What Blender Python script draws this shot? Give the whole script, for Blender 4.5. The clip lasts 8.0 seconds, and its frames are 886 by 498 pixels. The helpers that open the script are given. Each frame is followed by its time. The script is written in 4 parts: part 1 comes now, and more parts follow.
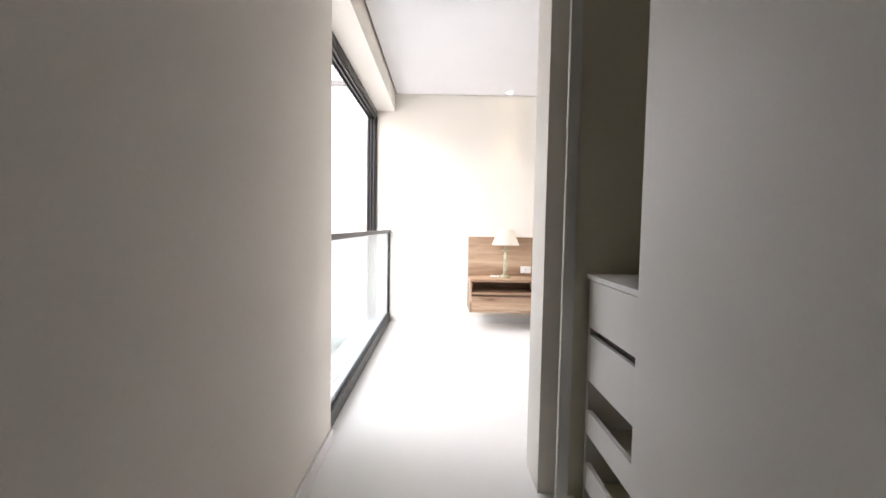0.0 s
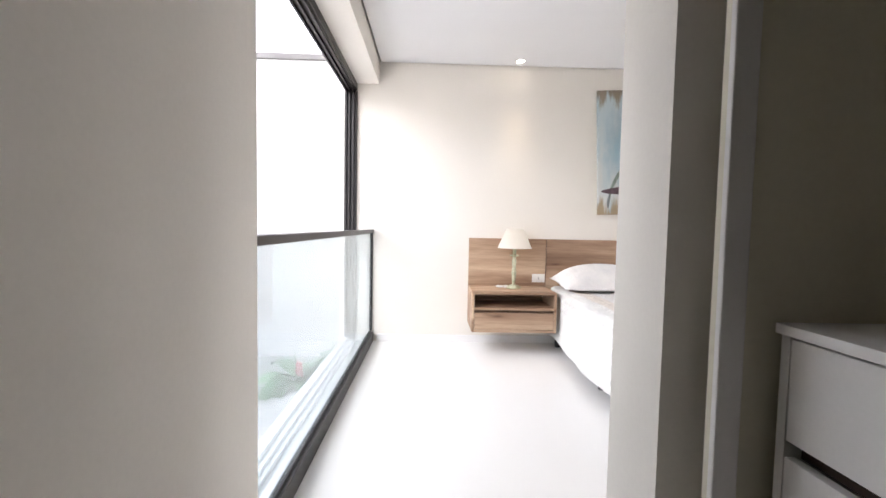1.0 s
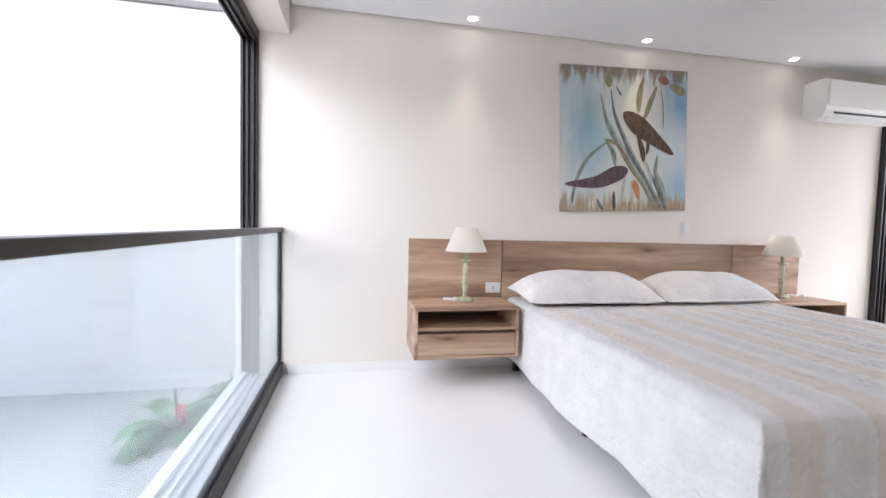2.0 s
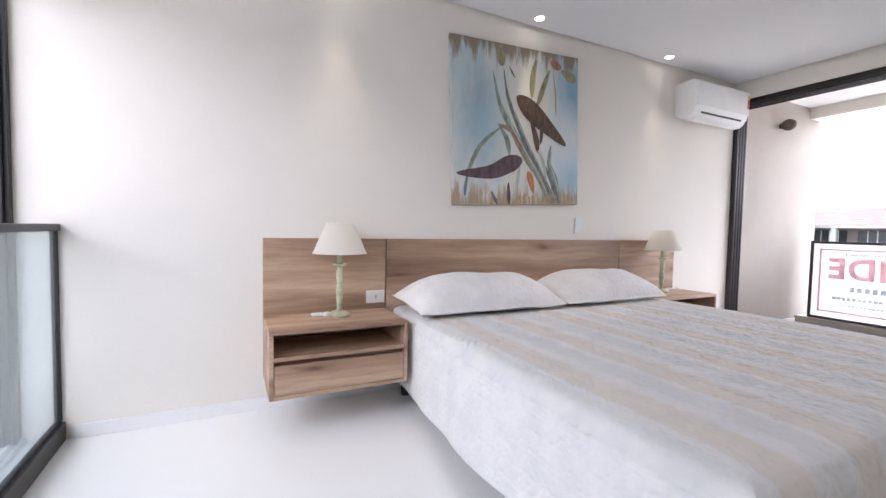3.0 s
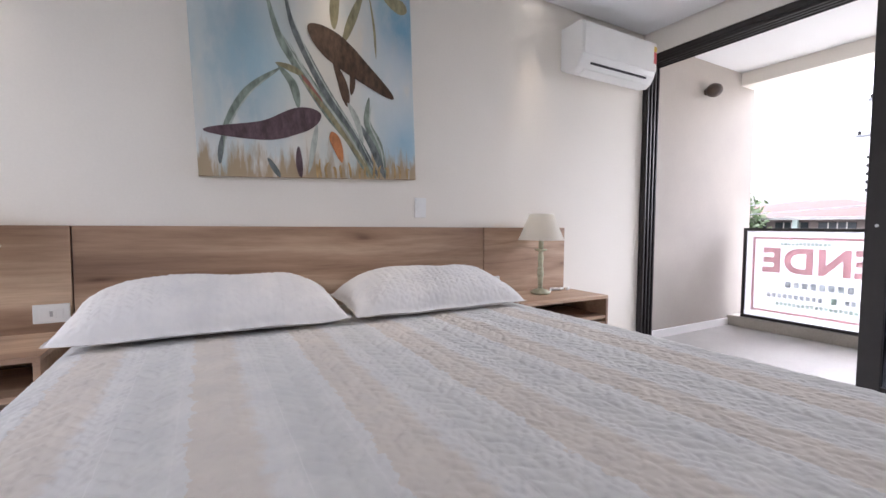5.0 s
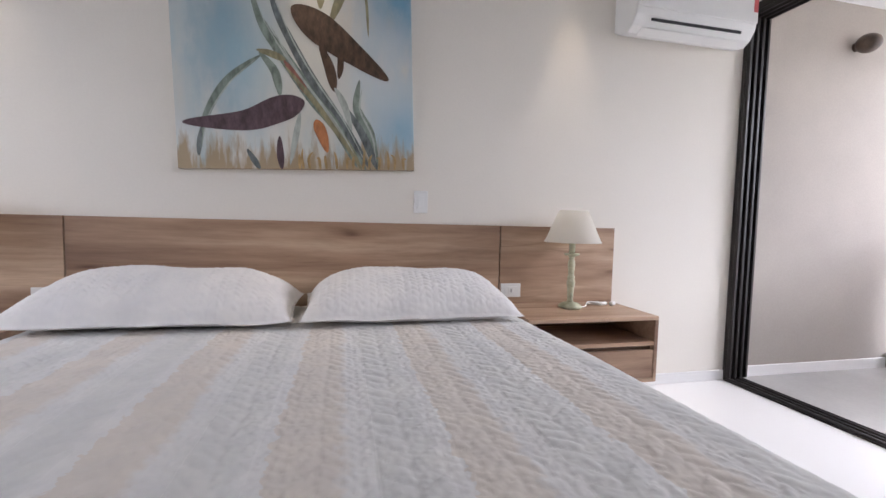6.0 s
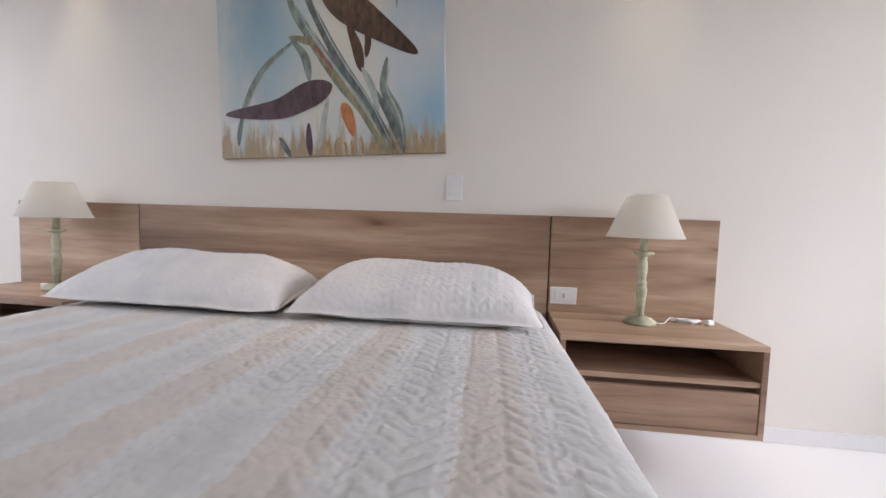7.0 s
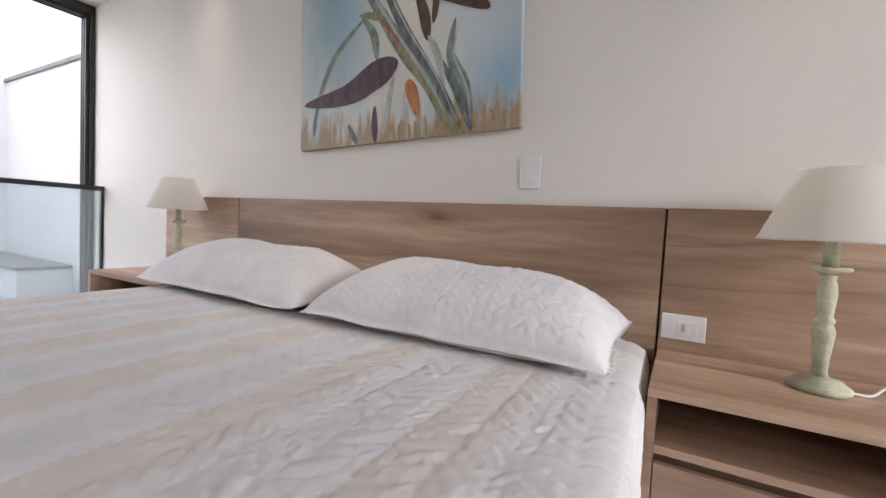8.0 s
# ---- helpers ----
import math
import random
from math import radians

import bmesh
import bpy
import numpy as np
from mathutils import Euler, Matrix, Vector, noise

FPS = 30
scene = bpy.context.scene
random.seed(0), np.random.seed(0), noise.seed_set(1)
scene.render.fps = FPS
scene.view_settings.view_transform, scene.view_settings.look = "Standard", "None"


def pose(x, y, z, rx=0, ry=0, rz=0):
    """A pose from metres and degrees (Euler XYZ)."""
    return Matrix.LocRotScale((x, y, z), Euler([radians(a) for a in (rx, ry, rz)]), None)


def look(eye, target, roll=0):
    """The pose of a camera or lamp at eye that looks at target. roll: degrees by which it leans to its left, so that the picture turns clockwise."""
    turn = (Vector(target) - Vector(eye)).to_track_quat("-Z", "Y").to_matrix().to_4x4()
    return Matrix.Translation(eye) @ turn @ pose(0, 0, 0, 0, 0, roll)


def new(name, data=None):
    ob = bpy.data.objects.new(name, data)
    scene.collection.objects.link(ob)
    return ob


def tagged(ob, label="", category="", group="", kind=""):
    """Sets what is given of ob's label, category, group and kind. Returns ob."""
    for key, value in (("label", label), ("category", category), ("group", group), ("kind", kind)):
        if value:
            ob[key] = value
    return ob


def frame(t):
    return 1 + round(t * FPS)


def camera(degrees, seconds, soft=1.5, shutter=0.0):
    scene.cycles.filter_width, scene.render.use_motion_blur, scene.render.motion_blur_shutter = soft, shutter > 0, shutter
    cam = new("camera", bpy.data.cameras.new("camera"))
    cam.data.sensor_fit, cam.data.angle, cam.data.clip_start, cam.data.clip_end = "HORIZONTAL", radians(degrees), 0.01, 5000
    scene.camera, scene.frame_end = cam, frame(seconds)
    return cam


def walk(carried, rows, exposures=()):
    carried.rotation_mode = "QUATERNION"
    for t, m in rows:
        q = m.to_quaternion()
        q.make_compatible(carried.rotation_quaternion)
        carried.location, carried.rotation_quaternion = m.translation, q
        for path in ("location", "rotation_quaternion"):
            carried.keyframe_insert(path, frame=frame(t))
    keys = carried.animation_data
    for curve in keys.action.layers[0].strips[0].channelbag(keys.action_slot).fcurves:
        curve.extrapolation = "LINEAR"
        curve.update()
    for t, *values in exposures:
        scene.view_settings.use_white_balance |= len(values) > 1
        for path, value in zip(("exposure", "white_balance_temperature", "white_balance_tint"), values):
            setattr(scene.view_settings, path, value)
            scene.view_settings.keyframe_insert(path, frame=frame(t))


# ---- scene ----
cam = camera(92.2, 8.0)
PATH = [
    (0, (0.57, -0.013, 1.088), (0.577, 1.984, 0.981), 1.0),
    (0.6, (0.548, 0.5, 1.081), (0.571, 2.497, 0.978), 1.2),
    (1, (0.519, 0.86, 1.073), (0.577, 2.857, 0.969), 1.1),
    (1.2, (0.493, 1.038, 1.072), (0.589, 3.033, 0.969), 1.3),
    (2.3, (0.499, 1.872, 1.063), (1.057, 3.789, 0.96), 1.35),
    (2.5, (0.53, 1.987, 1.058), (1.2, 3.869, 0.958), 1.3),
    (3, (0.706, 2.207, 1.05), (1.601, 3.993, 0.952), 1.1),
    (3.5, (0.996, 2.349, 1.013), (2.024, 4.063, 0.927), 0.7),
    (4, (1.347, 2.429, 0.996), (2.41, 4.121, 0.908), 0.6),
    (4.5, (1.696, 2.48, 0.973), (2.783, 4.157, 0.895), 0.2),
    (4.7, (1.848, 2.468, 0.976), (2.906, 4.164, 0.888), 0.2),
    (5.8, (2.687, 2.509, 0.988), (3.27, 4.418, 0.865), 1.2),
    (6, (2.827, 2.528, 0.985), (3.273, 4.474, 0.862), 1.4),
    (6.5, (3.134, 2.637, 0.963), (3.222, 4.631, 0.831), 1.6),
    (7, (3.427, 2.783, 0.941), (3.178, 4.763, 0.806), 1.8),
    (7.5, (3.646, 3.011, 0.923), (3.051, 4.914, 0.764), 1.9),
    (8, (3.72, 3.286, 0.885), (2.742, 5.027, 0.775), 3.1),
]
EXPOSURE = [(0, 4.14, 6500, 16), (1, 3.82, 6350, 16), (2.5, 3.40, 5950, 18), (4.5, 3.21, 5950, 19), (7, 3.09, 6050, 18), (8, 3.07, 6150, 18)]
walk(cam, [(t, look(eye, target, roll)) for t, eye, target, roll in PATH], EXPOSURE)

# ---- world, sun, sky fill lamps ----
world = bpy.data.worlds.new("overcast")
scene.world = world
world.use_nodes = True
wn = world.node_tree.nodes
sky = wn.new("ShaderNodeTexSky")
sky.sky_type, sky.sun_disc = "NISHITA", False
sky.sun_elevation, sky.sun_rotation = radians(58), radians(42)
sky.air_density, sky.dust_density = 1.0, 8.0
wn["Background"].inputs["Strength"].default_value = 0.095
cloud = wn.new("ShaderNodeHueSaturation")
cloud.inputs["Saturation"].default_value = 0.2
world.node_tree.links.new(sky.outputs["Color"], cloud.inputs["Color"])
world.node_tree.links.new(cloud.outputs["Color"], wn["Background"].inputs["Color"])

sun_data = bpy.data.lights.new("sun", "SUN")
sun_data.energy, sun_data.angle, sun_data.color = 0.25, radians(40), (1.0, 0.97, 0.92)
sun = new("sun", sun_data)
sun.matrix_world = look((0, 0, 20), (-8.0, -9.0, 1.0))


def sky_fill(name, eye, target, wide, high, watts):
    """An added area lamp high outside an opening, boosting the sky's light indoors."""
    data = bpy.data.lights.new(name, "AREA")
    data.shape, data.size, data.size_y, data.energy = "RECTANGLE", wide, high, watts
    data.color = (1.0, 0.99, 0.98)
    new(name, data).matrix_world = look(eye, target)


# added lamps, not seen objects: they brighten the room beyond what the sky gives
sky_fill("balcony_sky_fill", (15.5, 0.5, 5.8), (3.6, 4.0, 0.9), 9.0, 7.0, 235)
sky_fill("court_sky_fill", (-4.6, 0.5, 5.0), (1.5, 4.0, 0.7), 7.5, 4.6, 43)

# ---- materials ----


def tree(name):
    m = bpy.data.materials.new(name)
    m.use_nodes = True
    return m, m.node_tree.nodes, m.node_tree.links, m.node_tree.nodes["Principled BSDF"]


def coords(n, l, scale, space="Object"):
    c, mp = n.new("ShaderNodeTexCoord"), n.new("ShaderNodeMapping")
    mp.inputs["Scale"].default_value = scale
    l.new(c.outputs[space], mp.inputs["Vector"])
    return mp.outputs["Vector"]


def noise_node(n, l, vec, scale, detail=4.0, rough=0.55):
    t = n.new("ShaderNodeTexNoise")
    t.inputs["Scale"].default_value, t.inputs["Detail"].default_value, t.inputs["Roughness"].default_value = scale, detail, rough
    if vec is not None:
        l.new(vec, t.inputs["Vector"])
    return t.outputs["Fac"]


def ramp(n, l, fac, stops, mode="LINEAR"):
    r = n.new("ShaderNodeValToRGB")
    r.color_ramp.interpolation = mode
    e = r.color_ramp.elements
    while len(e) < len(stops):
        e.new(0.5)
    for item, (p, c) in zip(e, stops):
        item.position, item.color = p, (*c, 1)
    l.new(fac, r.inputs["Fac"])
    return r.outputs["Color"]


def mix(n, l, fac, a, b, mode="MIX"):
    m = n.new("ShaderNodeMix")
    m.data_type, m.blend_type = "RGBA", mode
    for value, socket in ((fac, m.inputs[0]), (a, m.inputs[6]), (b, m.inputs[7])):
        if isinstance(value, (int, float)):
            socket.default_value = value
        elif isinstance(value, tuple):
            socket.default_value = (*value, 1)
        else:
            l.new(value, socket)
    return m.outputs[2]


def bump(n, l, p, height, strength, dist):
    b = n.new("ShaderNodeBump")
    b.inputs["Strength"].default_value, b.inputs["Distance"].default_value = strength, dist
    l.new(height, b.inputs["Height"])
    l.new(b.outputs["Normal"], p.inputs["Normal"])


def surface(name, base, rough=0.5, vary=0.05, scale=1.5, grain=60, relief=0.05, dist=0.002, metal=0.0, space="Object"):
    """A plain surface with broad stains, fine grain and fine relief."""
    m, n, l, p = tree(name)
    v = coords(n, l, (1, 1, 1), space)
    broad, fine = noise_node(n, l, v, scale, 3), noise_node(n, l, v, grain, 3)
    dark = tuple(c * (1 - 2 * vary) for c in base)
    lite = tuple(min(c * (1 + vary), 0.95) for c in base)
    c1 = ramp(n, l, broad, [(0.3, dark), (0.7, lite)])
    c2 = ramp(n, l, fine, [(0.35, (1 - vary, 1 - vary, 1 - vary)), (0.65, (1, 1, 1))])
    l.new(mix(n, l, 1.0, c1, c2, "MULTIPLY"), p.inputs["Base Color"])
    r = n.new("ShaderNodeMapRange")
    r.inputs["To Min"].default_value, r.inputs["To Max"].default_value = rough * 0.85, min(rough * 1.15, 1)
    l.new(broad, r.inputs["Value"])
    l.new(r.outputs["Result"], p.inputs["Roughness"])
    p.inputs["Metallic"].default_value = metal
    if relief:
        bump(n, l, p, fine, relief, dist)
    return m


def wood(name, along=(0.42, 5.6, 5.6), tint=(1, 1, 1)):
    """Oak laminate with long streaks, cathedral figure and a few knots."""
    m, n, l, p = tree(name)
    v = coords(n, l, along)
    info = n.new("ShaderNodeObjectInfo")
    shift = n.new("ShaderNodeVectorMath")
    shift.operation = "MULTIPLY_ADD"
    l.new(info.outputs["Random"], shift.inputs[0])
    shift.inputs[1].default_value = (17, 9, 23)
    l.new(v, shift.inputs[2])
    v = shift.outputs["Vector"]
    warp = n.new("ShaderNodeTexNoise")
    warp.inputs["Scale"].default_value, warp.inputs["Detail"].default_value = 0.8, 2
    l.new(v, warp.inputs["Vector"])
    add = n.new("ShaderNodeVectorMath")
    add.operation = "MULTIPLY_ADD"
    l.new(warp.outputs["Color"], add.inputs[0])
    add.inputs[1].default_value = (0.35, 0.6, 0.6)
    l.new(v, add.inputs[2])
    broad = noise_node(n, l, add.outputs["Vector"], 0.9, 5, 0.6)
    fine = noise_node(n, l, add.outputs["Vector"], 10, 6, 0.7)
    lo, mid, hi = ((0.235, 0.138, 0.088), (0.405, 0.264, 0.172), (0.62, 0.455, 0.315))
    c1 = ramp(n, l, broad, [(0.32, tuple(a * b for a, b in zip(lo, tint))), (0.49, tuple(a * b for a, b in zip(mid, tint))), (0.67, tuple(a * b for a, b in zip(hi, tint)))])
    c2 = ramp(n, l, fine, [(0.33, (0.76, 0.74, 0.72)), (0.59, (1, 1, 1))])
    c = mix(n, l, 0.8, c1, c2, "MULTIPLY")
    kv = n.new("ShaderNodeTexVoronoi")
    kv.inputs["Scale"].default_value = 0.62
    squash = n.new("ShaderNodeVectorMath")
    squash.operation = "MULTIPLY"
    l.new(add.outputs["Vector"], squash.inputs[0])
    squash.inputs[1].default_value = (3.4, 1.15, 1.15)
    kv.voronoi_dimensions = "2D"
    split, flat, both = n.new("ShaderNodeSeparateXYZ"), n.new("ShaderNodeCombineXYZ"), n.new("ShaderNodeMath")
    l.new(squash.outputs["Vector"], split.inputs[0])
    l.new(split.outputs["Y"], both.inputs[0])
    l.new(split.outputs["Z"], both.inputs[1])
    l.new(split.outputs["X"], flat.inputs["X"])
    l.new(both.outputs[0], flat.inputs["Y"])
    l.new(flat.outputs["Vector"], kv.inputs["Vector"])
    knot = ramp(n, l, kv.outputs["Distance"], [(0.012, (0.36, 0.28, 0.24)), (0.05, (0.72, 0.66, 0.62)), (0.10, (0.90, 0.87, 0.85)), (0.20, (1, 1, 1))])
    c = mix(n, l, 0.9, c, knot, "MULTIPLY")
    sub, ab = n.new("ShaderNodeMath"), n.new("ShaderNodeMath")
    sub.operation, ab.operation = "SUBTRACT", "ABSOLUTE"
    l.new(noise_node(n, l, v, 1.9, 2, 0.5), sub.inputs[0])
    sub.inputs[1].default_value = 0.5
    l.new(sub.outputs[0], ab.inputs[0])
    crack = ramp(n, l, ab.outputs[0], [(0.0, (0.55, 0.48, 0.44)), (0.035, (1, 1, 1))])
    where = ramp(n, l, noise_node(n, l, v, 1.1, 2), [(0.52, (0, 0, 0)), (0.66, (0.6, 0.6, 0.6))])
    l.new(mix(n, l, where, c, mix(n, l, 1.0, c, crack, "MULTIPLY")), p.inputs["Base Color"])
    p.inputs["Roughness"].default_value = 0.46
    bump(n, l, p, fine, 0.12, 0.001)
    return m


def glass(name, tint, clear=1.0, rough=0.0):
    m, n, l, p = tree(name)
    p.inputs["Base Color"].default_value = (*tint, 1)
    p.inputs["Transmission Weight"].default_value = clear
    p.inputs["Roughness"].default_value, p.inputs["IOR"].default_value = rough, 1.25
    return m


def glow(name, color, strength):
    m, n, l, p = tree(name)
    p.inputs["Base Color"].default_value = (*color, 1)
    p.inputs["Emission Color"].default_value, p.inputs["Emission Strength"].default_value = (*color, 1), strength
    return m


WALL = surface("wall_paint", (0.82, 0.78, 0.71), 0.75, 0.02, 0.8, 90, 0.10, 0.002)
CEIL = surface("ceiling_paint", (0.80, 0.80, 0.80), 0.85, 0.015, 0.7, 80, 0.04)
FLOOR = surface("porcelain_floor", (0.86, 0.85, 0.83), 0.29, 0.0012, 1.1, 30, 0.003)
SKIRT = surface("skirting_paint", (0.84, 0.83, 0.82), 0.4, 0.02)
WOOD = wood("oak_laminate")
# the same oak at half brightness: shade inside the bedside tables put into colour
WOOD_SHADED = wood("shaded_oak_laminate", (0.42, 5.6, 5.6), (0.50, 0.48, 0.46))
BLACKMETAL = surface("dark_bronze_aluminium", (0.022, 0.018, 0.017), 0.42, 0.12, 4, 150, 0.02)
GROOVE = surface("groove_brown", (0.07, 0.042, 0.03), 0.8)
ALU = surface("pale_aluminium", (0.74, 0.75, 0.76), 0.38, 0.06, 5, 200, 0.02, metal=0.3)
# the diffuse 18 % paints in the whitening by reflections on the pane
PANE = glass("hazed_green_glass", (0.78, 0.86, 0.88), 0.82)
SMOKE = glass("smoked_glass", (0.035, 0.042, 0.05))
MDF = surface("white_laminate", (0.78, 0.755, 0.715), 0.42, 0.02, 1.0, 120, 0.02)
MDF_IN = surface("beige_laminate_inside", (0.76, 0.71, 0.56), 0.55, 0.03)
PLASTIC = surface("white_plastic", (0.82, 0.82, 0.80), 0.35, 0.015, 6, 200, 0.01)
PLASTIC_GREY = surface("grey_plastic", (0.45, 0.45, 0.45), 0.4, 0.02)
SAGE = surface("distressed_sage_paint", (0.52, 0.52, 0.36), 0.55, 0.16, 22, 140, 0.25)
PLASTER = surface("white_render", (0.47, 0.47, 0.47), 0.9, 0.03, 0.6, 40, 0.15, 0.004)
STONE = surface("stone_kerb", (0.42, 0.39, 0.34), 0.75, 0.10, 3, 60, 0.15)
COURTFLOOR = surface("court_paving", (0.25, 0.255, 0.26), 0.8, 0.06, 2, 40, 0.08)
DARKSTONE = surface("dark_stone", (0.16, 0.155, 0.15), 0.7, 0.1, 3, 60, 0.15)
BALCWALL = surface("sand_render", (0.44, 0.40, 0.355), 0.9, 0.06, 1.2, 120, 0.25)
PALEFLOOR = surface("balcony_tile", (0.47, 0.46, 0.44), 0.5, 0.06, 2, 40, 0.05)
MATTRESS = surface("mattress_cloth", (0.70, 0.69, 0.68), 0.9, 0.03, 5, 220, 0.3)
RUBBER = surface("black_plastic", (0.015, 0.015, 0.016), 0.5, 0.1)
BALLBROWN = surface("brown_sconce", (0.10, 0.065, 0.045), 0.5, 0.2, 12, 80, 0.2)
ROOFTILE = surface("clay_tile", (0.11, 0.040, 0.032), 0.85, 0.14, 0.8, 9, 0.3, 0.02)
CONCRETE = surface("concrete", (0.55, 0.54, 0.52), 0.85, 0.08, 1.2, 30, 0.2)
STEEL = surface("galvanised_steel", (0.35, 0.36, 0.38), 0.5, 0.1, 3, 50, 0.05, metal=0.5)
GREYHOUSE = surface("house_wall", (0.20, 0.17, 0.16), 0.9, 0.08)
DARKPANE = surface("dark_window", (0.05, 0.06, 0.07), 0.2, 0.1)
PALEGREEN = surface("pale_green_post", (0.55, 0.66, 0.62), 0.7, 0.06)
GRASS = surface("ground_cover", (0.38, 0.37, 0.34), 0.95, 0.15, 0.3, 6, 0.3, 0.02)
FOLIAGE = surface("foliage", (0.07, 0.13, 0.03), 0.7, 0.3, 0.6, 8, 0.4, 0.02)
LEAF = surface("big_leaf", (0.06, 0.15, 0.07), 0.4, 0.2, 4, 40, 0.1)
PINK = surface("pink_bract", (0.50, 0.07, 0.12), 0.5, 0.15, 10, 60, 0.1)
RED = surface("red_label", (0.62, 0.12, 0.12), 0.6, 0.03)
CORD = surface("white_cord", (0.80, 0.80, 0.78), 0.45, 0.02)

# lamp shades: thin cloth that lets light through
SHADE, _n, _l, _p = tree("cream_shade_cloth")
_v = coords(_n, _l, (1, 1, 1))
_weave = noise_node(_n, _l, _v, 260, 2)
_l.new(ramp(_n, _l, _weave, [(0.3, (0.86, 0.84, 0.79)), (0.7, (0.91, 0.89, 0.85))]), _p.inputs["Base Color"])
_p.inputs["Roughness"].default_value = 0.9
bump(_n, _l, _p, _weave, 0.25, 0.001)
_tr = _n.new("ShaderNodeBsdfTranslucent")
_tr.inputs["Color"].default_value = (0.90, 0.88, 0.82, 1)
_ms = _n.new("ShaderNodeMixShader")
_ms.inputs[0].default_value = 0.55
_l.new(_p.outputs[0], _ms.inputs[1])
_l.new(_tr.outputs[0], _ms.inputs[2])
_l.new(_ms.outputs[0], _n["Material Output"].inputs["Surface"])


def vinyl(name, base, thru):
    """Thin banner vinyl that daylight shines through."""
    m, n, l, p = tree(name)
    v = coords(n, l, (1, 1, 1))
    l.new(ramp(n, l, noise_node(n, l, v, 5, 3), [(0.3, tuple(c * 0.95 for c in base)), (0.7, base)]), p.inputs["Base Color"])
    p.inputs["Roughness"].default_value = 0.5
    t = n.new("ShaderNodeBsdfTranslucent")
    t.inputs["Color"].default_value = (*base, 1)
    mx = n.new("ShaderNodeMixShader")
    mx.inputs[0].default_value = thru
    l.new(p.outputs[0], mx.inputs[1])
    l.new(t.outputs[0], mx.inputs[2])
    l.new(mx.outputs[0], n["Material Output"].inputs["Surface"])
    return m


RED_INK, INK, FADED = vinyl("red_print", (0.84, 0.63, 0.645), 0.6), vinyl("grey_print", (0.66, 0.70, 0.71), 0.6), vinyl("faded_print", (0.62, 0.72, 0.67), 0.6)
BANNER = vinyl("banner_vinyl", (0.82, 0.82, 0.84), 0.6)


def quilt_cloth(name, bands, cell, plain=(-90, 90)):
    """Patchwork cotton: bands of faded colour across x, plain past the given ends, and stitched leaf relief."""
    m, n, l, p = tree(name)
    v = coords(n, l, (1, 1, 1))
    uv = n.new("ShaderNodeUVMap")
    sep = n.new("ShaderNodeSeparateXYZ")
    l.new(uv.outputs["UV"], sep.inputs[0])
    wob = n.new("ShaderNodeMath")
    wob.operation = "MULTIPLY_ADD"
    l.new(noise_node(n, l, v, 30, 3), wob.inputs[0])
    wob.inputs[1].default_value = 0.20
    l.new(sep.outputs["X"], wob.inputs[2])
    fr = n.new("ShaderNodeMath")
    fr.operation = "FRACT"
    l.new(wob.outputs[0], fr.inputs[0])
    col = ramp(n, l, fr.outputs[0], bands)
    for start, sign in ((plain[0], -1.0), (plain[1], 1.0)):
        past = n.new("ShaderNodeMath")
        past.operation = "MULTIPLY_ADD"
        l.new(wob.outputs[0], past.inputs[0])
        past.inputs[1].default_value, past.inputs[2].default_value = sign * 8, -sign * start * 8
        col = mix(n, l, ramp(n, l, past.outputs[0], [(0.0, (0, 0, 0)), (1.0, (1, 1, 1))]), col, bands[-2][1])
    patch = ramp(n, l, noise_node(n, l, v, 9, 4), [(0.35, (0.91, 0.91, 0.92)), (0.65, (1.0, 0.995, 0.99))])
    raw = n.new("ShaderNodeMath")
    raw.operation = "FRACT"
    l.new(sep.outputs["X"], raw.inputs[0])
    thread = ramp(n, l, raw.outputs[0], [(0.0, (0, 0, 0)), (0.458, (0.9, 0.9, 0.9)), (0.468, (0, 0, 0)), (0.820, (0.9, 0.9, 0.9)), (0.830, (0, 0, 0))], "CONSTANT")
    c = mix(n, l, 1.0, mix(n, l, thread, col, (0.80, 0.79, 0.765)), patch, "MULTIPLY")
    l.new(c, p.inputs["Base Color"])
    p.inputs["Roughness"].default_value = 0.92
    p.inputs["Sheen Weight"].default_value = 0.1
    weave = noise_node(n, l, v, 130, 2)
    soft = n.new("ShaderNodeMath")
    soft.operation = "MULTIPLY"
    l.new(weave, soft.inputs[0])
    soft.inputs[1].default_value = 0.10
    weave = soft.outputs[0]
    vor = n.new("ShaderNodeTexVoronoi")
    vor.feature = "SMOOTH_F1"
    vor.inputs["Smoothness"].default_value = 0.7
    vor.inputs["Scale"].default_value = cell
    l.new(v, vor.inputs["Vector"])
    h = n.new("ShaderNodeMath")
    h.operation = "MULTIPLY_ADD"
    l.new(vor.outputs["Distance"], h.inputs[0])
    h.inputs[1].default_value = -1.0
    l.new(weave, h.inputs[2])
    bump(n, l, p, h.outputs[0], 0.4, 0.008)
    return m


GREYB, WHITEB, BEIGEB = (0.725, 0.722, 0.695), (0.78, 0.77, 0.745), (0.745, 0.688, 0.618)
QUILT = quilt_cloth("striped_quilt_cloth", [(0.09, BEIGEB), (0.34, BEIGEB), (0.42, WHITEB), (0.52, WHITEB), (0.60, GREYB), (0.85, GREYB), (0.92, WHITEB), (0.995, WHITEB), (1.0, BEIGEB)], 55, (0.55, 6.93))
TRIM = surface("white_seam_ribbon", (0.77, 0.755, 0.73), 0.95, 0.04, 20, 300, 0.3)
SHAM = quilt_cloth("pale_quilted_cotton", [(0.0, (0.80, 0.785, 0.765)), (0.5, (0.82, 0.805, 0.785)), (1.0, (0.80, 0.785, 0.765))], 40)

# ---- building helpers ----


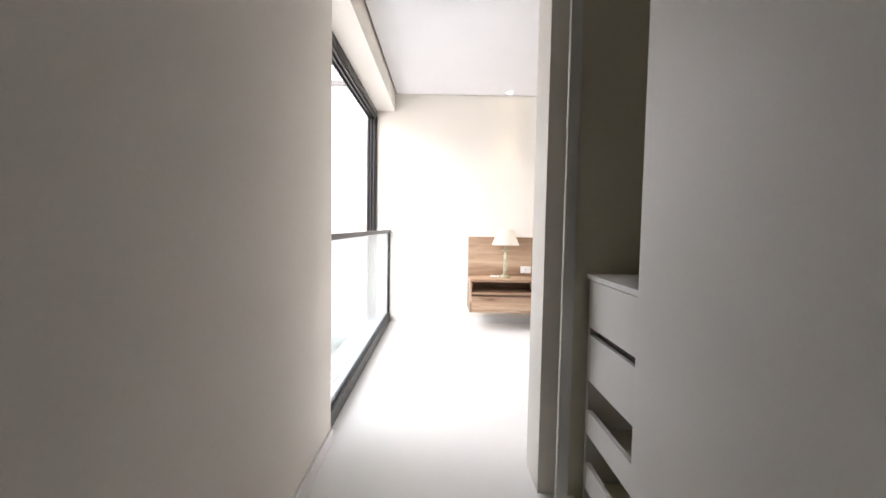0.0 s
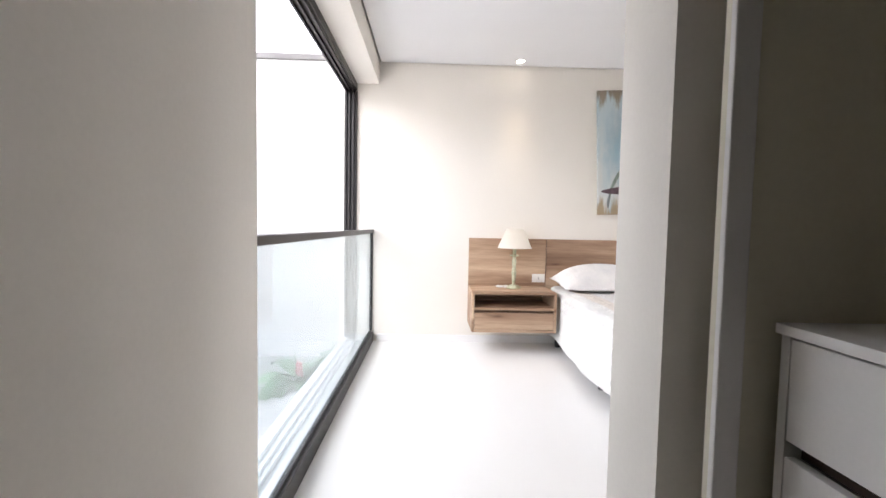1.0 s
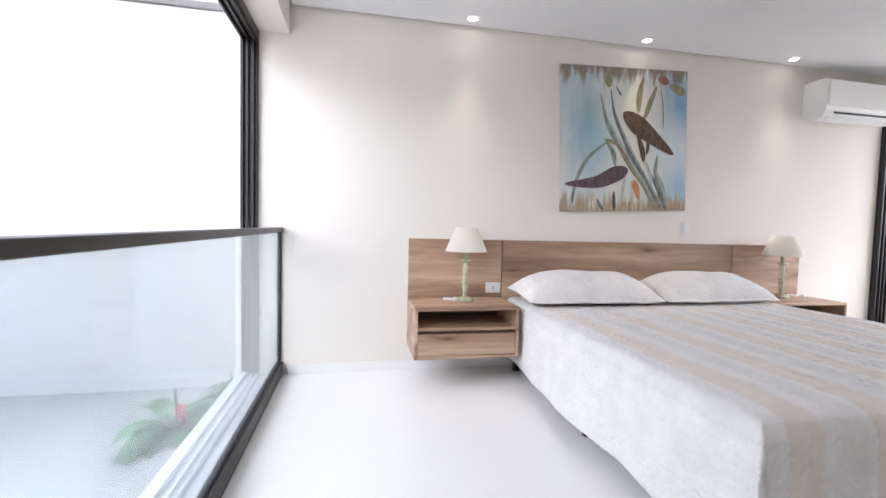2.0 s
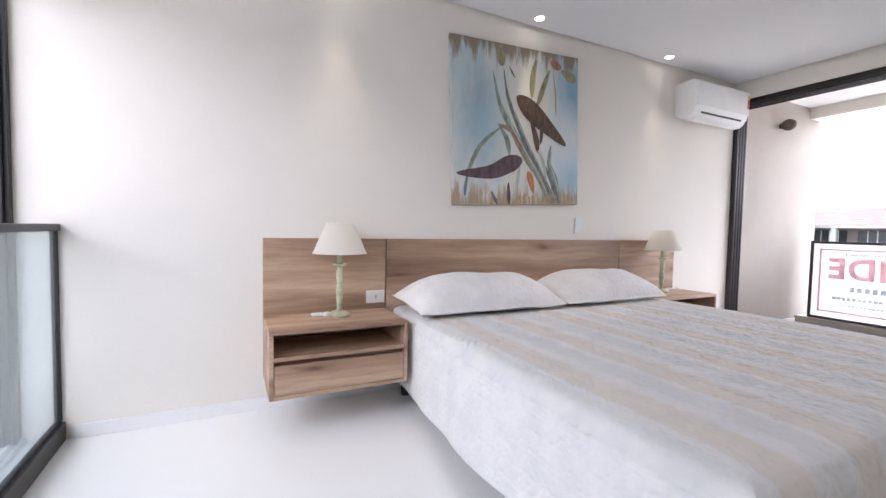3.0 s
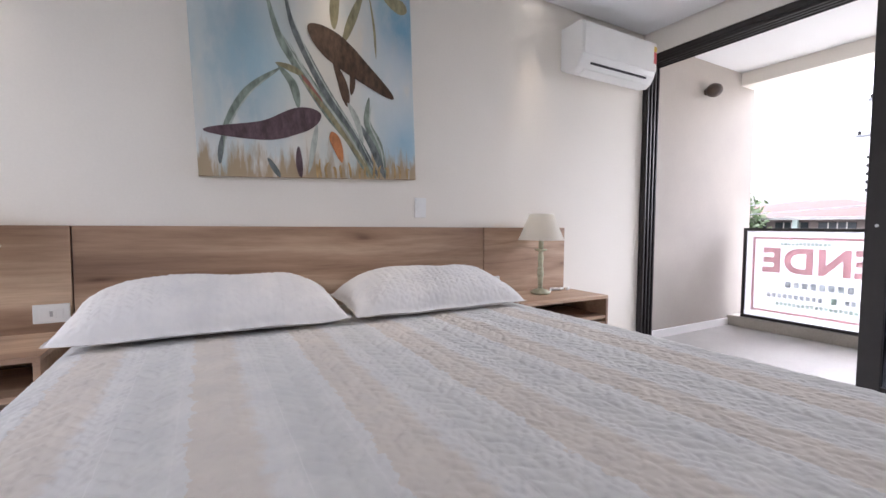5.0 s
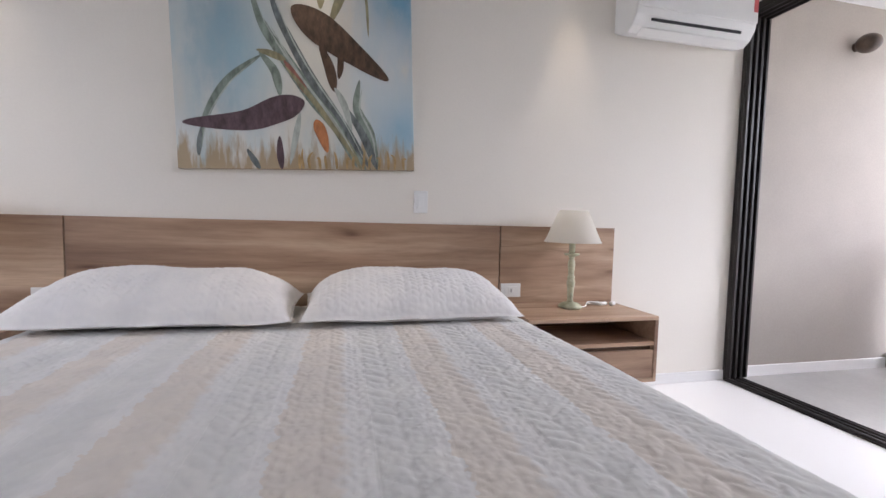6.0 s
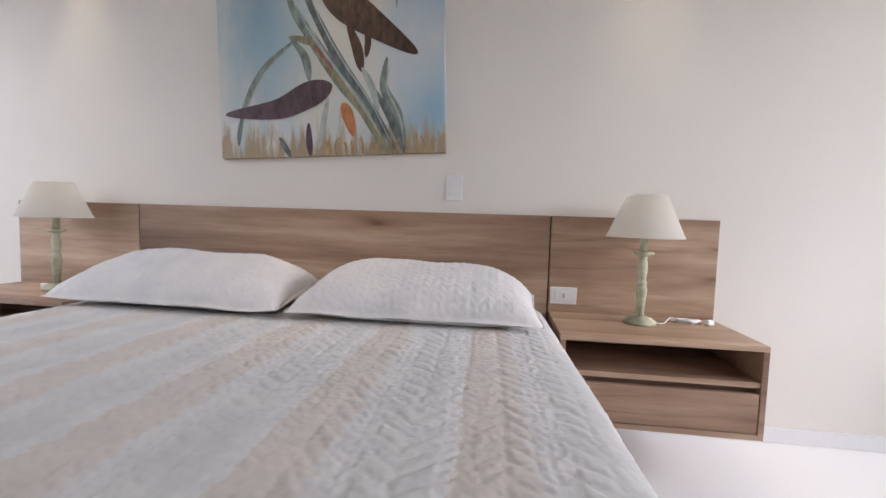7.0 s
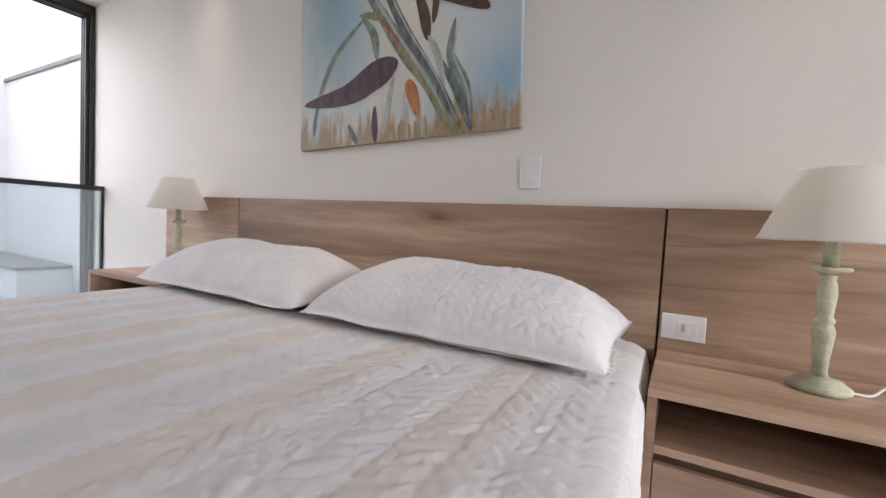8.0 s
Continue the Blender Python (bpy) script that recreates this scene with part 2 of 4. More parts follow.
def finish(name, bm, material, smooth=False):
    me = bpy.data.meshes.new(name)
    bm.normal_update()
    bm.to_mesh(me)
    bm.free()
    me.materials.append(material)
    if smooth:
        for f in me.polygons:
            f.use_smooth = True
    return new(name, me)


def part(name, bm, material, parent, label="", smooth=False):
    ob = finish(name, bm, material, smooth)
    ob.parent = parent
    if label:
        ob["label"] = label
    return ob


def thing(name, label, category, at=(0, 0, 0), group="", kind="", turn=(0, 0, 0)):
    ob = new(name)
    ob.empty_display_size = 0.1
    ob.matrix_world = pose(*at, *turn)
    return tagged(ob, label, category, group, kind)


def box(x0, x1, y0, y1, z0, z1, bevel=0.0, bm=None, seg=2):
    bm = bm or bmesh.new()
    r = bmesh.ops.create_cube(bm, size=1.0, matrix=Matrix.Translation(((x0 + x1) / 2, (y0 + y1) / 2, (z0 + z1) / 2)) @ Matrix.Diagonal((x1 - x0, y1 - y0, z1 - z0, 1)))
    if bevel:
        edges = list({e for v in r["verts"] for e in v.link_edges})
        bmesh.ops.bevel(bm, geom=edges, offset=bevel, segments=seg, affect="EDGES", profile=0.5)
    return bm


def lathe(profile, seg=40, bm=None, at=(0, 0, 0)):
    """Turned form from (radius, height) pairs."""
    bm = bm or bmesh.new()
    rings = []
    for r, z in profile:
        rings.append([bm.verts.new((at[0] + r * math.cos(2 * math.pi * i / seg), at[1] + r * math.sin(2 * math.pi * i / seg), at[2] + z)) for i in range(seg)])
    for a, b in zip(rings, rings[1:]):
        for i in range(seg):
            bm.faces.new((a[i], a[(i + 1) % seg], b[(i + 1) % seg], b[i]))
    return bm


def capped(bm):
    bmesh.ops.holes_fill(bm, edges=[e for e in bm.edges if e.is_boundary], sides=0)
    bmesh.ops.recalc_face_normals(bm, faces=bm.faces)
    return bm


def tube(points, radius, sides=8, bm=None):
    bm = bm or bmesh.new()
    pts = [Vector(p) for p in points]
    rings = []
    for i, p in enumerate(pts):
        d = (pts[min(i + 1, len(pts) - 1)] - pts[max(i - 1, 0)]).normalized()
        a = d.orthogonal().normalized()
        b = d.cross(a)
        rings.append([bm.verts.new(p + radius * (math.cos(2 * math.pi * k / sides) * a + math.sin(2 * math.pi * k / sides) * b)) for k in range(sides)])
    for r, s in zip(rings, rings[1:]):
        best = min(range(sides), key=lambda o: (s[o].co - r[0].co).length)
        for k in range(sides):
            bm.faces.new((r[k], r[(k + 1) % sides], s[(k + 1 + best) % sides], s[(k + best) % sides]))
    return capped(bm)


def structure(name, bm, material, label, category):
    return tagged(finish(name, bm, material), label, category, kind="structure")


# ---- large structure ----
H = 2.54          # finished ceiling
YW = 4.80         # bed wall
XE = 5.25         # sliding door wall
XW = 0.03         # window wall
DOOR = 0.155      # depth of the sliding door wall

structure("floor", box(-0.05, XE + 0.02, -1.3, YW, -0.15, 0.0), FLOOR, "pale polished porcelain floor, almost white", "floor")
structure("wall_north", box(-0.32, XE + DOOR, YW, 4.98, -0.6, 2.75), WALL, "warm off-white painted wall behind the bed", "wall")
structure("wall_west", box(-0.22, XW, -1.3, 2.075, -0.15, 2.75), WALL, "warm off-white painted corridor wall", "wall")
structure("lintel_west", box(-0.32, XW, 2.075, YW, 2.35, 2.75), WALL, "off-white painted beam over the wide window", "wall")
structure("lintel_east", box(XE, XE + DOOR, 1.9, YW, 2.37, 2.75), WALL, "off-white painted beam over the sliding door", "wall")
structure("wall_partition", box(0.980, XE + DOOR, 1.68, 1.905, 0.0, 2.75), WALL, "off-white partition wall ending beside the passage", "wall")
structure("wall_south", box(-0.22, 1.8, -1.45, -1.3, -0.15, 2.75), WALL, "plain off-white wall that closes the passage", "wall")
structure("wall_closet", box(1.72, 1.8, -1.3, 1.68, 0.0, 2.75), WALL, "plain off-white wall behind the wardrobe", "wall")
bm = box(XW + 0.018, XE - 0.018, -1.3, YW - 0.018, H, H + 0.012)
structure("ceiling", bm, CEIL, "smooth white plasterboard ceiling with a shadow gap", "ceiling")
structure("ceiling_slab", box(-0.3, XE + 0.2, -1.4, 4.9, H + 0.05, 2.8), CEIL, "white slab above the suspended ceiling", "ceiling")
structure("baseboard_north", box(XW, XE, YW - 0.014, YW - 0.001, 0.0, 0.068, 0.003), SKIRT, "low white skirting along the bed wall", "baseboard")
structure("baseboard_west", box(XW + 0.001, XW + 0.014, -1.3, 2.07, 0.0, 0.068, 0.003), SKIRT, "low white skirting along the passage", "baseboard")
structure("baseboard_partition", box(0.99, XE, 1.906, 1.919, 0.0, 0.068, 0.003), SKIRT, "low white skirting on the partition", "baseboard")

# ---- west window, its tracks and glass guard ----


def west_window():
    w = thing("window_1", "wide dark bronze sliding window, slid open to the court", "window", (0, 0, 0), kind="structure")
    y0, y1 = 2.079, YW - 0.002
    part("head_frame", box(-0.275, -0.165, y0, y1, 2.285, 2.348, 0.004), BLACKMETAL, w)
    for i, x in enumerate((-0.262, -0.226, -0.19)):
        part("head_track", box(x, x + 0.012, y0 + 0.01, y1 - 0.01, 2.262, 2.285), BLACKMETAL, w)
    for ya in (y0, y1 - 0.03):
        part("jamb", box(-0.275, -0.165, ya, ya + 0.03, 0.02, 2.285, 0.003), BLACKMETAL, w)
    for x in (-0.266, -0.235, -0.20):
        part("jamb_track", box(x, x + 0.016, y1 - 0.052, y1 - 0.03, 0.03, 2.26, 0.002), BLACKMETAL, w)
    part("sill_plate", box(-0.31, -0.055, y0, y1, -0.06, 0.012, 0.003), ALU, w, "pale aluminium sill plate")
    for x, wide in ((-0.268, 0.034), (-0.200, 0.014), (-0.160, 0.010), (-0.112, 0.030)):
        part("sill_track", box(x, x + wide, y0, y1, 0.012, 0.04, 0.002), ALU, w, "pale aluminium track")


west_window()


def glass_guard():
    g = thing("glass_guard", "greenish glass guard with a dark metal handrail at the window", "guard rail", (-0.03, 3.438, 0))
    half = 1.36
    part("handrail", box(-0.028, 0.028, -half, half, 1.003, 1.036, 0.004), BLACKMETAL, g)
    part("base_channel", box(-0.024, 0.03, -half, half, 0.0, 0.09, 0.004), BLACKMETAL, g)
    part("gasket", box(-0.014, 0.014, -half, half, 0.091, 0.102, 0.002), RUBBER, g, "black rubber gasket along the glass")
    part("end_post", box(-0.018, 0.018, half - 0.014, half, 0.102, 1.003, 0.002), BLACKMETAL, g)
    part("end_post", box(-0.018, 0.018, -half, -half + 0.014, 0.102, 1.003, 0.002), BLACKMETAL, g)
    pane = part("pane", box(-0.005, 0.005, -half + 0.014, half - 0.014, 0.085, 1.006), PANE, g, "greenish glass pane with reflection haze in its colour")
    pane.visible_shadow = False


glass_guard()

# ---- sliding door to the balcony ----


def sliding_door():
    d = thing("door_1", "dark bronze aluminium sliding glass door, half open to the balcony", "sliding door", (XE, 0, 0), kind="structure")
    y0, y1 = 1.91, YW - 0.002
    part("head_frame", box(0.002, DOOR - 0.004, y0, y1, 2.322, 2.368, 0.004), BLACKMETAL, d)
    for x in (0.010, 0.052, 0.094, 0.136):
        part("head_track", box(x, x + 0.010, y0, y1, 2.298, 2.322), BLACKMETAL, d)
    part("jamb", box(0.002, DOOR - 0.004, y1 - 0.026, y1, 0.008, 2.322, 0.003), BLACKMETAL, d)
    for x in (0.004, 0.048, 0.092, 0.134):
        part("jamb_track", box(x, x + 0.016, y1 - 0.050, y1 - 0.026, 0.022, 2.298, 0.003), BLACKMETAL, d)
    for x in (0.034, 0.078):
        part("latch_plate", box(x - 0.006, x + 0.006, y1 - 0.030, y1 - 0.0245, 0.99, 1.03, 0.001), ALU, d, "small bright latch plate")
    part("threshold", box(0.0, DOOR - 0.03, y0, y1, -0.05, 0.008, 0.002), BLACKMETAL, d)
    for x in (0.012, 0.050, 0.088, 0.112):
        part("floor_track", box(x, x + 0.008, y0, y1, 0.008, 0.022), BLACKMETAL, d)
    # the open leaf, pushed back beyond the bed
    a, b = 1.95, 3.41
    part("leaf_stile", box(0.05, 0.095, b - 0.10, b, 0.022, 2.300, 0.004), BLACKMETAL, d)
    part("leaf_stile", box(0.05, 0.095, a, a + 0.06, 0.022, 2.300, 0.004), BLACKMETAL, d)
    part("leaf_rail", box(0.052, 0.093, a + 0.06, b - 0.10, 0.022, 0.11, 0.003), BLACKMETAL, d)
    part("leaf_rail", box(0.052, 0.093, a + 0.06, b - 0.10, 2.22, 2.300, 0.003), BLACKMETAL, d)
    pane = part("pane", box(0.068, 0.076, a + 0.055, b - 0.095, 0.105, 2.225), SMOKE, d, "smoked glass pane")
    pane.visible_shadow = False
    part("keyhole", lathe([(0.0, -0.004), (0.008, -0.004), (0.009, 0.0), (0.0, 0.002)], 12), ALU, d).matrix_local = pose(0.05, b - 0.05, 1.0, 0, -90, 0)


sliding_door()

# ---- bed and bedding ----
BX0, BX1, BY0, BY1, BT = 1.645, 3.638, 2.665, 4.755, 0.548


def bed():
    b = thing("bed", "low king-size bed base with a thick mattress", "bed", ((BX0 + BX1) / 2, (BY0 + BY1) / 2, 0))
    hx, hy = (BX1 - BX0) / 2 - 0.03, (BY1 - BY0) / 2 - 0.03
    part("base_box", box(-hx, hx, -hy, hy, 0.09, 0.29, 0.02), MATTRESS, b)
    part("mattress", box(-hx, hx, -hy, hy, 0.292, 0.528, 0.05, seg=4), MATTRESS, b, "white quilted mattress", True)
    for x in (-hx + 0.015, hx - 0.015):
        for y in (-hy + 0.06, -0.06, hy - 0.06):
            part("leg", lathe([(0.0, 0.0), (0.026, 0.0), (0.03, 0.09), (0.0, 0.09)], 16, at=(x, y, 0)), RUBBER, b, "black plastic foot")


bed()


PERIOD, PHASE = 0.325, 0.22


def leaf_relief(x, y, width, crumple=1.0):
    """Height of stitched leaf sprigs on a sham: herringbone puffs either side of a stem, with sunk seams."""
    wx = x + 0.010 * noise.noise(Vector((x * 9, y * 9, 1)))
    wy = y + 0.016 * noise.noise(Vector((x * 8, y * 8, 5)))
    s = (wx / width) % 1.0
    k = math.floor(wx / width)
    off = abs(s - 0.5) * 2                       # 0 at the stem, 1 at the seam
    v = wy / 0.050 + off * 0.95 + 0.37 * k
    leaf = abs(math.sin(math.pi * v)) ** 0.5
    env = (1 - (2 * off - 1) ** 2) ** 0.5 if 0 < off < 1 else 0.0
    big = noise.noise(Vector((x * 21, y * 23, 2)))
    env = 0.35 + 0.65 * env
    return 0.0062 * leaf * env * (1 + 0.9 * crumple * big) + 0.0052 * crumple * noise.noise(Vector((x * 21, y * 25, 7))) + 0.005 * noise.noise(Vector((x * 3.1, y * 3.7, 4)))


# strips of one repeat: start, end, length of a leaf, height of its puff
STRIPS = ((0.0, 0.30, 0.050, 0.0054), (0.30, 0.46, 0.031, 0.0043), (0.46, 0.82, 0.050, 0.0059), (0.82, 1.0, 0.031, 0.0043))


def strip_relief(x, y):
    """Height of the bedspread: each sewn strip has leaves either side of a stem; seams are sunk beside a thin ridge."""
    wx = x + 0.005 * noise.noise(Vector((x * 8, y * 8, 1)))
    wy = y + 0.022 * noise.noise(Vector((x * 10, y * 7, 5)))
    k, s = math.floor(wx / PERIOD), (wx / PERIOD) % 1.0
    lo, hi, pitch, high = next(q for q in STRIPS if s < q[1])
    off = abs((s - lo) / (hi - lo) - 0.5) * 2
    v = (-wy if lo in (0.0, 0.82) else wy) / pitch + off * 0.95 + 0.37 * k + 3.1 * lo + 0.5 * (s > (lo + hi) / 2)
    leaf = abs(math.sin(math.pi * v)) ** 0.38
    size = 0.85 + 0.7 * noise.noise(Vector((math.floor(v) * 1.7, k * 3.3 + lo * 9, s > (lo + hi) / 2)))
    edge = (1 - off) * (hi - lo) * PERIOD
    env = (1 - 0.55 * math.exp(-(off / 0.14) ** 2)) * (1 - math.exp(-edge / 0.006))
    ridge = 0.0022 * math.exp(-((edge - 0.004) / 0.0035) ** 2)
    rumple = 0.0014 * noise.noise(Vector((x * 24, y * 30, 7))) + 0.0009 * noise.noise(Vector((x * 55, y * 60, 3)))
    return high * leaf * env * size + ridge + rumple + 0.005 * noise.noise(Vector((x * 3.1, y * 3.7, 4)))


Q_HANG = 0.455


def quilt_point(a, b, lift=0.0):
    """A place on the bedspread: a across from the left bed edge, b along from the head; beyond the edges it hangs."""
    wide, long, r = BX1 - BX0, BY1 - BY0, 0.05
    da, side = (-a, -1) if a < 0 else ((a - wide, 1) if a > wide else (0.0, 0))
    db = max(b - long, 0.0)
    near = min(abs(a), abs(a - wide), abs(b - long))
    rel = strip_relief(a + PHASE, b) * min(0.35 + near / 0.10, 1.0) + lift
    x, y, z = BX0 + min(max(a, 0), wide), BY1 - min(b, long), BT
    x += min(b / long, 1) * 0.068 * min(max(a / wide - 0.5, 0) * 2, 1)      # the cover lies slightly askew
    drop = max(da, db)
    fall = drop if drop > r else 0.35 * drop + 0.65 * drop * drop / r
    free = min(max(b - 0.25, 0) / 0.7, 1)          # held in beside the bedside tables
    out = min(drop, r) * (0.30 + 0.25 * free) + 0.035 * free * (drop / Q_HANG) ** 2
    wave = noise.noise(Vector((b * 3.0, side * 7.0, 0.2))) if da >= db else noise.noise(Vector((a * 3.0, 9.0, 0.4)))
    out += 0.045 * free * wave * (drop / Q_HANG)
    if da > 0:
        x += side * out * (1 if da >= db else da / db)
    if db > 0:
        y -= out * (1 if db >= da else db / da)
    if drop > 0:
        z -= 0.018 * max(1 - drop / 0.3, 0.0) - (rel + 0.008 * noise.noise(Vector((a * 1.4, b * 1.6, 8)))) * math.exp(-drop / 0.02)
    z -= fall * (1 - 0.03 * (0.5 + wave)) - 0.02 * (drop / Q_HANG) * noise.noise(Vector((b * 1.7, a * 1.7, 3)))
    if drop == 0:
        edge = min(a, wide - a, long - b)
        z += rel - 0.018 * math.exp(-max(edge, 0) / 0.03) + 0.008 * noise.noise(Vector((a * 1.4, b * 1.6, 8)))
    elif da >= db:
        x += side * rel
    else:
        y -= rel
    return x, y, max(z, 0.012)


def cloth_mesh(name, rows, cols, point, uv, material):
    """A smooth grid sheet with its own texture coordinates."""
    verts = [point(i, j) for j in range(rows) for i in range(cols)]
    uvs = [uv(i, j) for j in range(rows) for i in range(cols)]
    faces = [(k + 1, k, k + cols, k + cols + 1) for j in range(rows - 1) for k in range(j * cols, j * cols + cols - 1)]
    me = bpy.data.meshes.new(name)
    me.from_pydata(verts, [], faces)
    lay = me.uv_layers.new(name="UVMap")
    lay.data.foreach_set("uv", np.array([uvs[lp.vertex_index] for lp in me.loops], dtype=np.float32).ravel())
    me.polygons.foreach_set("use_smooth", [True] * len(me.polygons))
    me.materials.append(material)
    return me


def quilt():
    step = 0.0050
    wide, long = BX1 - BX0, BY1 - BY0
    q = thing("bedspread", "quilted patchwork bedspread in faded grey, white and beige stripes", "bedspread")
    na, nb = int((wide + 2 * Q_HANG) / step) + 1, int((long + Q_HANG) / step) + 1
    ob = new("cover", cloth_mesh("cover", nb, na, lambda i, j: quilt_point(i * step - Q_HANG, j * step), lambda i, j: ((i * step - Q_HANG + PHASE) / PERIOD, j * step), QUILT))
    ob.parent = q
    mod = ob.modifiers.new("thick", "SOLIDIFY")
    mod.thickness, mod.offset = 0.008, -1
    hem = na - 1
    for name, i0 in (("hem_binding", 0), ("hem_binding", hem)):
        a = i0 * step - Q_HANG
        strip = new(name, cloth_mesh(name, nb, 4, lambda i, j: quilt_point(a + (i - 1.5) * 0.005, j * step, (0.0, 0.003, 0.003, 0.0)[i]), lambda i, j: (i, j * step), TRIM))
        strip.parent = q


quilt()


def pillow(x, y, z, turn, tilt, a=0.495, b=0.252, seed=0):
    nu, nv = 230, 120
    verts, faces, uvs = [], [], []
    for face in (1, -1):
        for j in range(nv + 1):
            for i in range(nu + 1):
                u, v = 2 * i / nu - 1, 2 * j / nv - 1
                cu, cv = min(abs(u) / 0.97, 1), min(abs(v) / 0.94, 1)
                body = ((1 - cu ** 3.6) * (1 - cv ** 2.5)) ** 0.58
                px = a * u * (1 - 0.06 * (1 - v * v)) * (1 + 0.015 * noise.noise(Vector((v * 2, seed, 0)))) * (1 - 0.035 * (u * v) ** 8)
                py = b * v * (1 - 0.075 * (1 - u * u)) * (1 - 0.08 * (u * v) ** 8)
                sag = 1 - 0.16 * abs(noise.noise(Vector((u * 1.3, v * 1.2, seed + 2))))
                if face > 0:
                    pz = 0.166 * body * sag * (1 + 0.10 * v) + 0.80 * leaf_relief(2.3 * px + 3 + seed, 2.3 * py, 0.135, 0.3) * min(body * 3, 1) + 0.0022 * noise.noise(Vector((px * 34, py * 34, seed))) * min(body * 4, 1)
                else:
                    pz = -0.040 * body - 0.003 * (1 - max(abs(u), abs(v)) ** 16)
                pz += 0.010 * noise.noise(Vector((u * 2.2, v * 2.2, seed + 5))) * (1 - body) + 0.004
                verts.append((px, py, pz))
                uvs.append((px * 2, py))
    row, half = nu + 1, (nu + 1) * (nv + 1)
    for j in range(nv):
        for i in range(nu):
            k = j * row + i
            faces.append((k, k + 1, k + row + 1, k + row))
            faces.append((half + k, half + k + row, half + k + row + 1, half + k + 1))
    me = bpy.data.meshes.new("pillow")
    me.from_pydata(verts, [], faces)
    lay = me.uv_layers.new(name="UVMap")
    lay.data.foreach_set("uv", np.array([uvs[lp.vertex_index] for lp in me.loops], dtype=np.float32).ravel())
    bm = bmesh.new()
    bm.from_mesh(me)
    bmesh.ops.remove_doubles(bm, verts=bm.verts, dist=0.0008)
    bm.to_mesh(me)
    bm.free()
    me.polygons.foreach_set("use_smooth", [True] * len(me.polygons))
    me.materials.append(SHAM)
    ob = new("pillow", me)
    ob.matrix_world = pose(x, y, z, tilt, 0, turn)
    tagged(ob, "plump bed pillow in a pale quilted leaf-stitched sham", "pillow", "pillows on the bed")


pillow(2.12, 4.490, 0.600, -0.6, 4.5, a=0.525, seed=1)
pillow(3.125, 4.490, 0.598, 0.2, 4.5, a=0.492, seed=4)

# ---- headboard panels and hanging bedside tables ----


def headboard():
    h = thing("headboard", "wide oak-laminate headboard in three panels on the wall", "headboard", (2.63, YW, 0))
    for x0, x1, z0 in ((0.872, 1.5875, 0.198), (1.5945, 3.6655, 0.15), (3.6725, 4.386, 0.198)):
        part("panel", box(x0 - 2.63, x1 - 2.63, -0.025, -0.002, z0, 0.976, 0.0012), WOOD, h)
    for x in (1.591, 3.669):
        part("groove_strip", box(x - 2.63 - 0.008, x - 2.63 + 0.008, -0.010, -0.001, 0.2, 0.974), GROOVE, h, "dark recessed joint")


headboard()


def bedside(x0, x1, label):
    w, y0, y1, z0, z1, t = x1 - x0, -0.403, 0.0, 0.198, 0.537, 0.020
    n = thing("bedside_table", label, "bedside table", (x0, YW - 0.0255, 0), "bedside tables")
    part("top", box(0, w, y0, y1, z1 - t, z1, 0.0012), WOOD, n)
    part("side", box(0, t, y0, y1, z0, z1 - t, 0.0012), WOOD, n)
    part("side", box(w - t, w, y0, y1, z0, z1 - t, 0.0012), WOOD, n)
    part("bottom", box(t, w - t, y0, y1, z0, z0 + t, 0.0012), WOOD, n)
    part("shelf", box(t, w - t, y0 + 0.004, y1 - 0.013, z0 + 0.188, z0 + 0.208, 0.0012), WOOD, n)
    # back, gap board and drawer box wear the oak with shade in its colour
    part("back", box(t, w - t, y1 - 0.012, y1, z0 + t, z1 - t), WOOD_SHADED, n)
    part("finger_gap_board", box(t, w - t, y0 + 0.03, y0 + 0.045, z0 + 0.14, z0 + 0.188), WOOD_SHADED, n)
    drawer = part("drawer_front", box(t + 0.003, w - t - 0.003, y0 + 0.002, y0 + 0.02, z0 + t + 0.003, z0 + 0.166, 0.0012), WOOD, n)
    part("drawer_box", box(t + 0.012, w - t - 0.012, y0 + 0.022, y1 - 0.03, z0 + t + 0.01, z0 + 0.13), WOOD_SHADED, drawer)
    return n


bedside(0.872, 1.584, "wall-hung oak-laminate bedside table with one drawer, beside the window")
bedside(3.674, 4.386, "wall-hung oak-laminate bedside table with one drawer, beside the sliding door")


